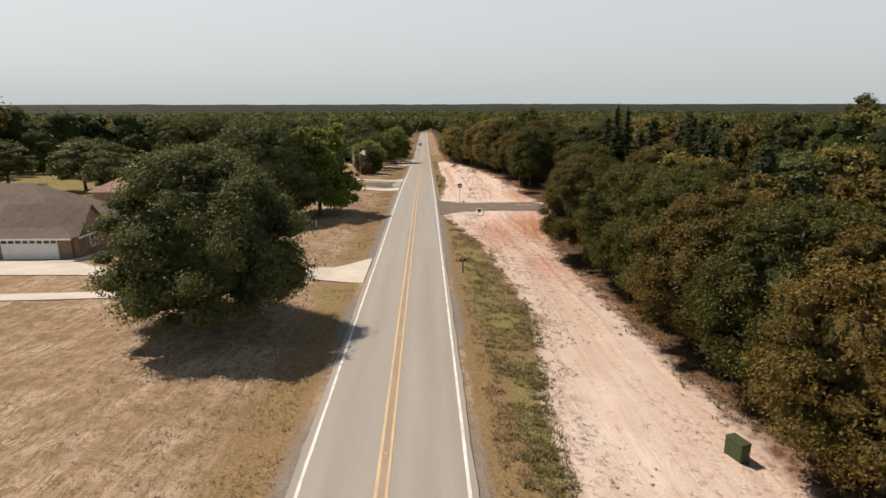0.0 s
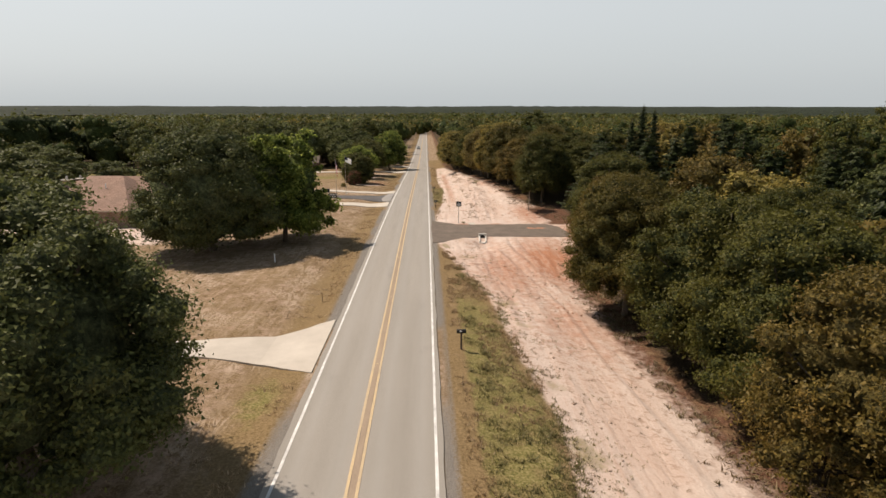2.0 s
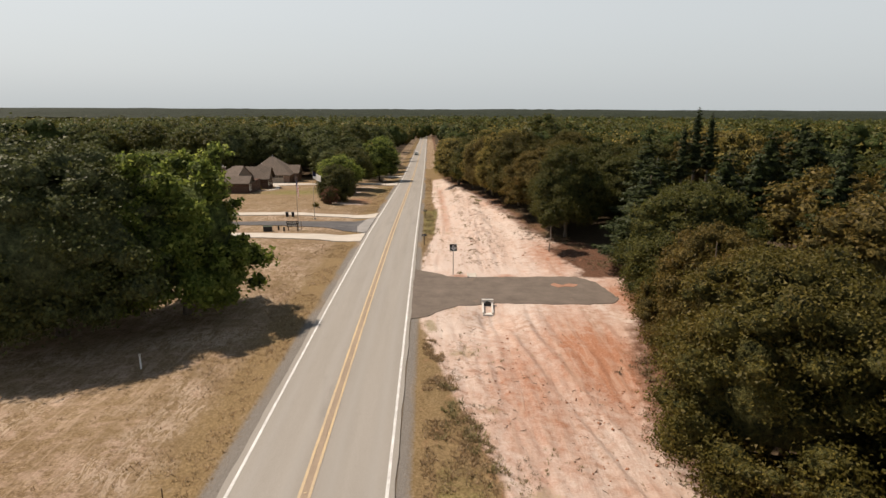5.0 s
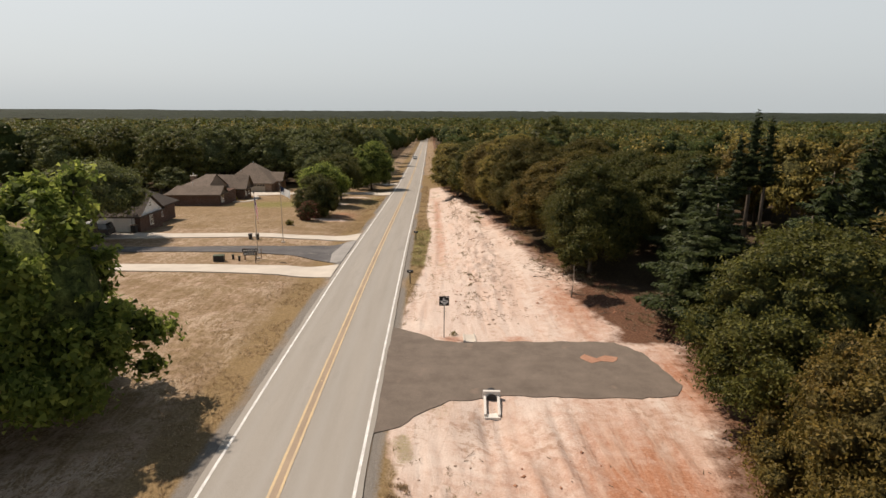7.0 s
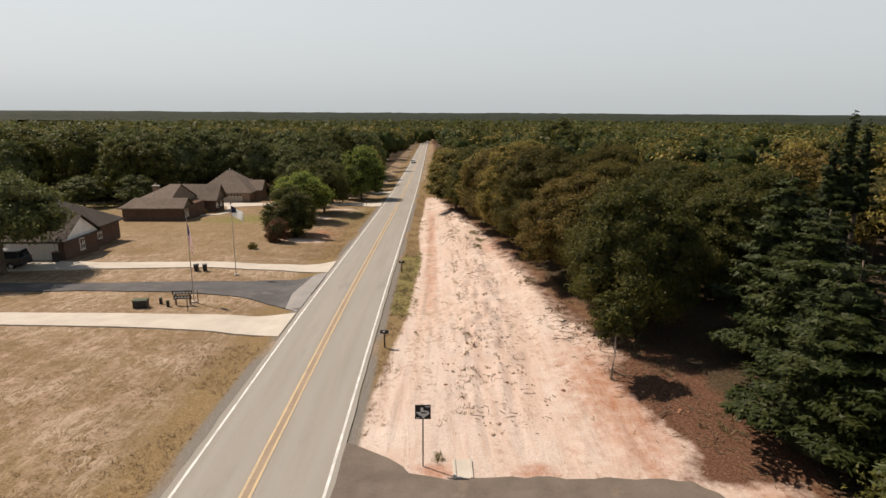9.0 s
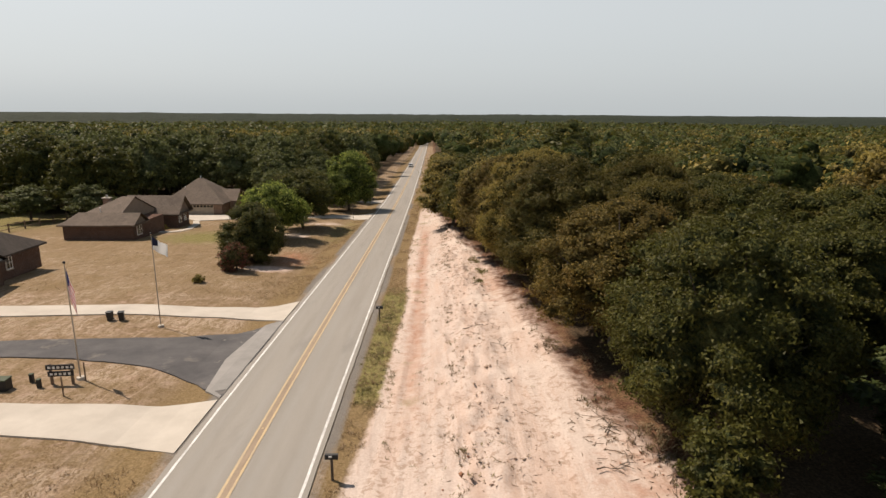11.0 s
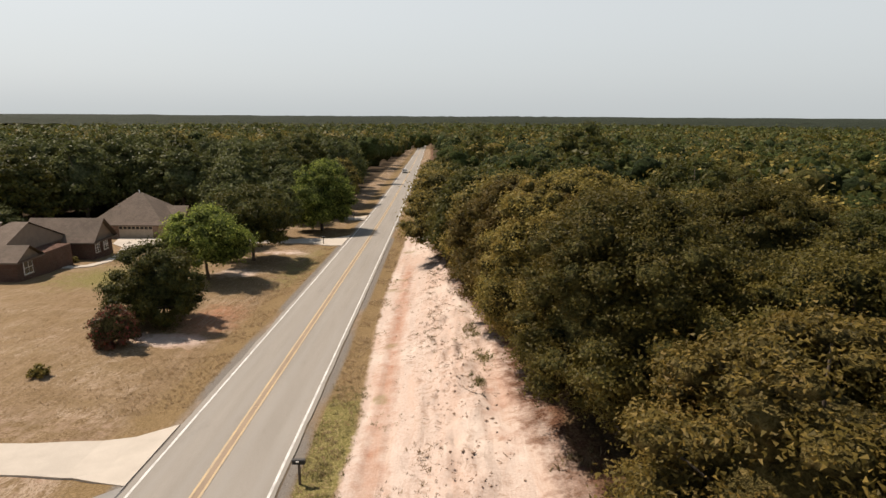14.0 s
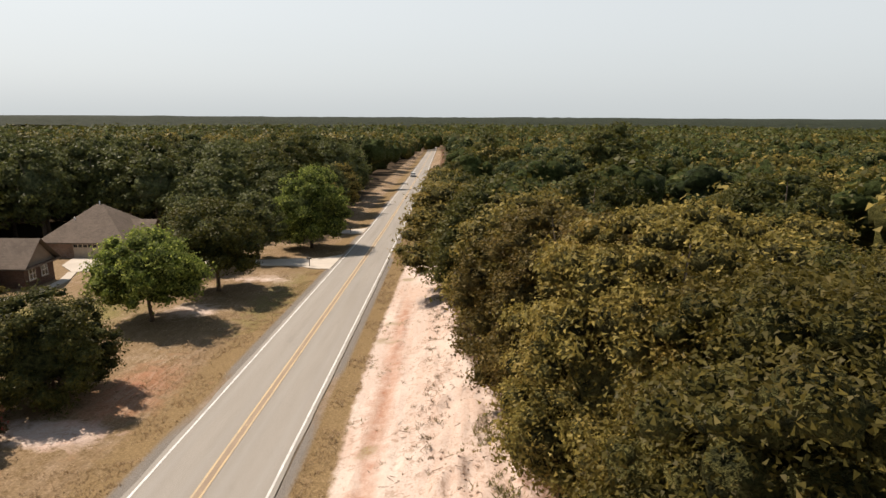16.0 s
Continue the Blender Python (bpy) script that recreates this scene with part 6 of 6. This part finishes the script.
def vehicle(label, category, name, m, colour, length, width, floor_z, belt, roof, shape, top=None):
    """A car along its own y axis, front at +y. shape: roof's start and end, windscreen's foot, rear window's foot, as parts of the length."""
    t = thing(name, label, category, m)
    r0, r1, f0, f1 = shape
    bm = bmesh.new()
    box(bm, -width / 2, width / 2, -length / 2, length / 2, floor_z, belt, 0.09)
    part("body", bm, colour, t)
    bm = bmesh.new()
    lo = [(-width / 2 + 0.06, length * f1), (width / 2 - 0.06, length * f1), (width / 2 - 0.06, length * f0), (-width / 2 + 0.06, length * f0)]
    up = [(-width / 2 + 0.2, length * r1), (width / 2 - 0.2, length * r1), (width / 2 - 0.2, length * r0), (-width / 2 + 0.2, length * r0)]
    a = [bm.verts.new((x, y, belt - 0.02)) for x, y in lo]
    b = [bm.verts.new((x, y, roof - 0.05)) for x, y in up]
    for i in range(4):
        bm.faces.new((a[i], a[(i + 1) % 4], b[(i + 1) % 4], b[i]))
    bm.faces.new(b)
    bmesh.ops.recalc_face_normals(bm, faces=bm.faces[:])
    part("windows", bm, GLASS, t, "dark glass")
    part("roof", block(-width / 2 + 0.18, width / 2 - 0.18, length * r1 - 0.03, length * r0 + 0.03, roof - 0.06, roof, 0.025), top or colour, t)
    for sx in (-1, 1):
        for yy in (-0.31, 0.31):
            w = part("wheel", tube(bmesh.new(), [(sx * (width / 2 - 0.2), length * yy, 0.34), (sx * (width / 2 + 0.01), length * yy, 0.34)], [0.34, 0.34], 18), RUBBER, t)
            part("rim", tube(bmesh.new(), [(sx * (width / 2), length * yy, 0.34), (sx * (width / 2 + 0.02), length * yy, 0.34)], [0.2, 0.19], 14), STEEL, w)
        part("headlight", block(sx * width * 0.36 - 0.16, sx * width * 0.36 + 0.16, length / 2 - 0.04, length / 2 + 0.015, belt - 0.28, belt - 0.12, 0.01), STEEL, t)
        part("tail_light", block(sx * width * 0.40 - 0.1, sx * width * 0.40 + 0.1, -length / 2 - 0.012, -length / 2 + 0.04, belt - 0.32, belt - 0.1, 0.01), LEAF_RED, t)
    part("bumper", block(-width / 2 + 0.05, width / 2 - 0.05, length / 2 - 0.02, length / 2 + 0.08, floor_z + 0.05, floor_z + 0.25, 0.03), BLACK, t)
    part("bumper", block(-width / 2 + 0.05, width / 2 - 0.05, -length / 2 - 0.08, -length / 2 + 0.02, floor_z + 0.05, floor_z + 0.25, 0.03), BLACK, t)
    return t


vehicle("white car driving on the road", "car", "car", Matrix.Translation((-1.6, 330, float(road_z(330)) + 0.04)) @ Matrix.Rotation(math.pi, 4, "Z"), paint("white_car_paint", (0.75, 0.75, 0.73)), 4.7, 1.85, 0.28, 0.95, 1.48, (0.16, -0.26, 0.30, -0.40))
vehicle("dark sport utility vehicle with silver roof on the driveway", "car", "suv", at(-35.0, 120.2, 1.62), paint("dark_car_paint", (0.022, 0.023, 0.025)), 4.8, 1.9, 0.35, 1.1, 1.8, (0.12, -0.44, 0.22, -0.48), paint("silver_roof_paint", (0.50, 0.50, 0.49)))
vehicle("white pickup-sized car parked beyond the tree", "car", "car", at(-40.2, 121.0, 1.5), paint("white_parked_paint", (0.72, 0.72, 0.70)), 4.9, 1.9, 0.32, 1.0, 1.6, (0.12, -0.30, 0.26, -0.42))

# ---- grass, weeds and clods ----


def tufts(name, x, y, rng, blades, height, lean, mat, label, category):
    """Clumps of upright blades, all in one mesh."""
    n = len(x)
    z = fine_land(x, y)
    k = np.repeat(np.arange(n), blades)
    a = rng.uniform(0, math.tau, n * blades)
    h = height * rng.uniform(0.5, 1.3, n)[k] * rng.uniform(0.6, 1.1, n * blades)
    base = np.stack([x[k] + rng.normal(0, height * 0.45, n * blades), y[k] + rng.normal(0, height * 0.45, n * blades), z[k] - 0.03], 1)
    d = np.stack([np.cos(a), np.sin(a), np.zeros_like(a)], 1)
    side = np.stack([-np.sin(a), np.cos(a), np.zeros_like(a)], 1) * (h * 0.16)[:, None]
    tip = base + d * (h * lean * rng.uniform(0.3, 1.2, len(h)))[:, None] + np.array([0, 0, 1]) * h[:, None]
    V = np.stack([base - side, base + side, tip], 1).reshape(-1, 3)
    me = mesh_from(name, V, np.arange(len(V)).reshape(-1, 3), mat)
    return tagged(new(name, me), label, category, kind="stuff")


STRAW = leafy("dry_straw", (0.21, 0.140, 0.072), (0.37, 0.262, 0.150), (0.52, 0.40, 0.26), (0.33, 0.225, 0.115), 0.35)
WEED = leafy("green_weeds", (0.105, 0.100, 0.036), (0.220, 0.195, 0.078), (0.400, 0.330, 0.170), (0.36, 0.27, 0.14), 0.4)
rng_g = np.random.default_rng(5)
# weeds on the strip between the road and the sand
y_g = rng_g.uniform(10, 70, 9000)
x_g = 4.0 + (sand_edge(y_g) - 3.6) * rng_g.random(9000) ** 0.9
keep = wave(x_g, y_g, 1.6, 131, 2) > 0.40 + 0.12 * (y_g > 58)
green_ = (wave(x_g, y_g, 3.2, 133, 2) > 0.42) & (x_g > 4.9) & (y_g < 60)
tufts("weeds", x_g[keep & green_], y_g[keep & green_], rng_g, 8, 0.15, 1.1, WEED, "patchy green weeds beside the road", "weeds")
tufts("dry_grass", x_g[keep & ~green_], y_g[keep & ~green_], rng_g, 7, 0.15, 1.0, STRAW, "straw-coloured dry grass beside the road", "grass")
# scattered weeds on the sand
y_g = rng_g.uniform(12, 175, 6500)
x_g = sand_edge(y_g) + rng_g.gamma(1.1, 1.7, 6500)
ridge = rng_g.random(6500) < 0.34
x_g = np.where(ridge & (y_g > 90), 10.4 + rng_g.normal(0, 1.1, 6500) + 0.012 * (y_g - 110), x_g)
keep = (x_g < woods_edge(y_g)) & (wave(x_g, y_g, 2.4, 141, 2) > 0.62) & ~((y_g > 72.5) & (y_g < 89))
tufts("weeds", x_g[keep], y_g[keep], rng_g, 7, 0.12, 1.1, WEED, "sparse weeds on the bare sand", "weeds")
# dry roadside grass further on, both sides
y_g = rng_g.uniform(88, 200, 5200)
x_g = rng_g.uniform(3.7, 5.2, 5200)
keep = (x_g < sand_edge(y_g) + 0.3) & (wave(x_g, y_g, 2.0, 151, 2) > 0.42)
tufts("dry_grass", x_g[keep], y_g[keep], rng_g, 7, 0.12, 1.5, STRAW, "yellowed dry grass along the road's edge", "grass")
y_g = rng_g.uniform(105, 130, 900)
x_g = rng_g.uniform(3.6, 5.7, 900)
keep = wave(x_g, y_g, 1.3, 157, 2) > 0.46
tufts("weeds", x_g[keep], y_g[keep], rng_g, 8, 0.13, 1.5, WEED, "yellow-green weedy verge beside the mailbox", "weeds")
y_g = rng_g.uniform(10, 190, 16000)
x_g = -3.7 - rng_g.gamma(1.6, 1.6, 16000)
paved = ((y_g > 41) & (y_g < 51)) | ((y_g > 100) & (y_g < 126)) | ((y_g > 177) & (y_g < 188))
keep = (wave(x_g, y_g, 2.2, 161, 2) > 0.44) & ~paved & (x_g > -14)
tufts("dry_grass", x_g[keep], y_g[keep], rng_g, 6, 0.13, 1.3, STRAW, "rough dry grass along the verge", "grass")
# mown lawn stubble in swathes
y_g = rng_g.uniform(12, 145, 26000)
x_g = rng_g.uniform(-32, -6, 26000)
paved = ((y_g > 36.5) & (y_g < 52)) | ((y_g > 100) & (y_g < 126))
keep = (wave(x_g * 3, y_g * 0.5, 2.6, 171, 2) > 0.50) & ~paved
tufts("lawn_stubble", x_g[keep], y_g[keep], rng_g, 4, 0.11, 1.2, STRAW, "dry mown stubble of the lawn", "grass")


def clods(name, x, y, rng, size, mat, label):
    """Lumps of earth: small rough eight-faced stones in one mesh."""
    n = len(x)
    o = np.array([[1, 0, 0], [-1, 0, 0], [0, 1, 0], [0, -1, 0], [0, 0, 1], [0, 0, -1.0]])
    f = np.array([[0, 2, 4], [2, 1, 4], [1, 3, 4], [3, 0, 4], [2, 0, 5], [1, 2, 5], [3, 1, 5], [0, 3, 5]])
    s = size * rng.gamma(2.0, 0.5, (n, 1, 1)) * rng.uniform(0.5, 1.3, (n, 6, 1)) * np.array([1.0, 1.25, 0.65])
    c = np.stack([x, y, fine_land(x, y) + size * 0.1], 1)[:, None]
    V = (c + o[None] * s).reshape(-1, 3)
    F = (f[None] + np.arange(n)[:, None, None] * 6).reshape(-1, 3)
    return tagged(new(name, mesh_from(name, V, F, mat)), label, "earth clods", kind="stuff")


SAND_CLOD = mottled("sand_clods", (0.30, 0.21, 0.155), (0.50, 0.395, 0.315), 2, 20, 0.95, 0.05)
CLAY_CLOD = mottled("clay_clods", (0.22, 0.10, 0.06), (0.40, 0.22, 0.14), 2, 20, 0.95, 0.05)
y_g = np.concatenate([rng_g.uniform(88, 170, 3000), rng_g.uniform(12, 72, 400)])
x_g = np.where(y_g > 80, 10.9 + rng_g.normal(0, 0.9, 3400) + 0.012 * (y_g - 110), sand_edge(y_g) + rng_g.gamma(1.3, 1.6, 3400))
keep = (x_g > sand_edge(y_g)) & (x_g < woods_edge(y_g)) & (wave(x_g, y_g, 1.8, 181, 2) > 0.45)
clods("sand_clods", x_g[keep], y_g[keep], rng_g, 0.045, SAND_CLOD, "lumps of churned pale sand")
y_g = rng_g.uniform(54, 100, 2600)
x_g = rng_g.uniform(7, 21, 2600)
keep = (x_g < woods_edge(y_g)) & ~((y_g > 73) & (y_g < 88) & (x_g < 19.5)) & (wave(x_g, y_g, 1.6, 191, 2) > 0.58)
clods("clay_clods", x_g[keep], y_g[keep], rng_g, 0.04, CLAY_CLOD, "lumps of red clay")

# taller weeds in bunches on the sandy bank and beside the mailbox
bank = [(7.05, 86.1, 0.28), (12.4, 131.0, 0.7), (12.0, 136.5, 0.7), (11.9, 127.5, 0.5), (4.4, 112.5, 0.7), (4.6, 117.0, 0.7), (4.5, 121.0, 0.6), (4.3, 107.0, 0.6)]
for bx_, by_, br_ in bank:
    n_ = int(70 * br_)
    tufts("weeds", bx_ + rng_g.normal(0, br_ * 0.42, n_), by_ + rng_g.normal(0, br_ * 1.1, n_), rng_g, 7, 0.22 if bx_ > 8 else 0.16, 1.3, WEED, "bunch of yellow-green weeds on sandy ground", "weeds")
# weedy grass in clumps over the strip by the road
y_g = rng_g.uniform(12, 64, 2600)
x_g = 4.6 + (sand_edge(y_g) - 4.3) * rng_g.random(2600)
keep = wave(x_g, y_g, 1.1, 137, 2) > 0.54
tufts("weeds", x_g[keep], y_g[keep], rng_g, 10, 0.18, 1.4, WEED, "clumps of green weedy grass beside the road", "weeds")


def fallen_branch(x, y, length, turn, seed):
    rng = np.random.default_rng(seed)
    t = thing("fallen_branch", "bare brown branch lying on the sand", "branch", at(x, y, turn), group="branches on the sand")
    bm = bmesh.new()
    pts = [(-length / 2 + length * k / 5, rng.uniform(-0.12, 0.12), 0.05 + rng.uniform(0, 0.07)) for k in range(6)]
    tube(bm, pts, [0.032, 0.03, 0.026, 0.022, 0.016, 0.008], 7)
    part("stem", bm, BARK, t)
    for k in (1, 2, 3, 4):
        bm = bmesh.new()
        s = rng.choice((-1, 1))
        e = (pts[k][0] + rng.uniform(0.2, 0.5), pts[k][1] + s * rng.uniform(0.25, 0.6), rng.uniform(0.03, 0.25))
        tube(bm, [pts[k], ((pts[k][0] + e[0]) / 2, (pts[k][1] + e[1]) / 2 + 0.04, (pts[k][2] + e[2]) / 2 + 0.04), e], [0.022, 0.016, 0.007], 5)
        part("twig", bm, BARK, t)


for i_, (x_, y_, l_, a_) in enumerate(((10.6, 115.4, 1.7, 0.6), (12.0, 112.0, 1.5, 1.9), (15.2, 98.6, 1.8, 0.3), (16.8, 93.5, 1.6, 2.4), (15.6, 101.5, 1.2, 1.2), (17.9, 89.6, 1.5, 0.9), (11.6, 126.0, 1.4, 2.2))):
    fallen_branch(x_, y_, l_, a_, 300 + i_)

# brown dead weeds: in a ragged band beside the verge, along the churned ridge and thinly over the sand
BROWN_WEED = leafy("brown_dead_weeds", (0.115, 0.084, 0.046), (0.196, 0.143, 0.081), (0.317, 0.243, 0.142), (0.162, 0.151, 0.065), 0.3)
y_g = rng_g.uniform(14, 72, 2600)
x_g = sand_edge(y_g) + rng_g.normal(0.75, 0.75, 2600)
keep = (wave(x_g, y_g * 0.7, 0.9, 201, 2) > 0.56) & (x_g > 4.2)
tufts("weeds", x_g[keep], y_g[keep], rng_g, 11, 0.09, 1.7, BROWN_WEED, "brown dead weeds in a ragged band on sand", "weeds")
y_g = rng_g.uniform(90, 168, 900)
x_g = 8.9 + 0.012 * (y_g - 110) + rng_g.normal(0, 0.42, 900)
keep = wave(x_g, y_g, 1.2, 203, 2) > 0.50
tufts("weeds", x_g[keep], y_g[keep], rng_g, 9, 0.15, 1.4, BROWN_WEED, "brown weeds along a churned sand ridge", "weeds")
y_g = rng_g.uniform(14, 168, 1500)
x_g = sand_edge(y_g) + rng_g.uniform(0, 9, 1500)
keep = (wave(x_g, y_g, 1.5, 205, 2) > 0.66) & (x_g < woods_edge(y_g)) & ~((y_g > 73) & (y_g < 88))
tufts("weeds", x_g[keep], y_g[keep], rng_g, 8, 0.12, 1.5, BROWN_WEED, "single dead weeds on open sand", "weeds")
# brush and brambles along the foot of the wood
y_g = rng_g.uniform(12, 120, 2200)
x_g = woods_edge(y_g) + rng_g.normal(0.1, 0.7, 2200)
keep = (wave(x_g, y_g, 2.4, 207, 2) > 0.50) & ~((y_g > 74) & (y_g < 87))
tufts("undergrowth", x_g[keep], y_g[keep], rng_g, 11, 0.20, 1.4, BROWN_WEED, "brown brush at the foot of the wood", "undergrowth")


def sticks(name, x, y, rng, length, mat, label):
    """Bits of root and branch lying on the ground: thin three-sided rods in one mesh."""
    n = len(x)
    a = rng.uniform(0, math.tau, n)
    h = length * rng.gamma(2.5, 0.4, n)
    d = np.stack([np.cos(a), np.sin(a), rng.normal(0, 0.10, n)], 1) * h[:, None] * 0.5
    side = np.stack([-np.sin(a), np.cos(a), np.zeros(n)], 1) * (0.008 + 0.012 * rng.random(n))[:, None]
    c = np.stack([x, y, fine_land(x, y) + 0.03], 1)
    top = np.array([0, 0, 0.03])
    V = np.stack([c - d - side, c - d + side, c - d + top, c + d - side * 0.5, c + d + side * 0.5, c + d + top * 0.6], 1).reshape(-1, 3)
    q = np.array([[0, 2, 5, 3], [2, 1, 4, 5], [1, 0, 3, 4]])
    F = (q[None] + np.arange(n)[:, None, None] * 6).reshape(-1, 4)
    return tagged(new(name, mesh_from(name, V, F, mat)), label, "twigs", kind="stuff")


y_g = rng_g.uniform(56, 172, 1100)
x_g = np.where(y_g > 88, 10.2 + rng_g.normal(0, 1.5, 1100), rng_g.uniform(6, 18, 1100))
keep = (x_g > sand_edge(y_g) + 0.4) & (x_g < woods_edge(y_g)) & ~((y_g > 73) & (y_g < 88)) & (wave(x_g, y_g, 2.2, 211, 2) > 0.50)
sticks("twigs", x_g[keep], y_g[keep], rng_g, 0.24, WOOD, "broken roots and twigs scattered on the sand")
y_g = rng_g.uniform(84, 103, 520)
x_g = woods_edge(y_g) + rng_g.normal(-1.2, 1.2, 520)
keep = (x_g > 14) & ~((y_g < 86) & (x_g < 19))
sticks("twigs", x_g[keep], y_g[keep], rng_g, 0.28, WOOD, "broken branches in red leaf litter")
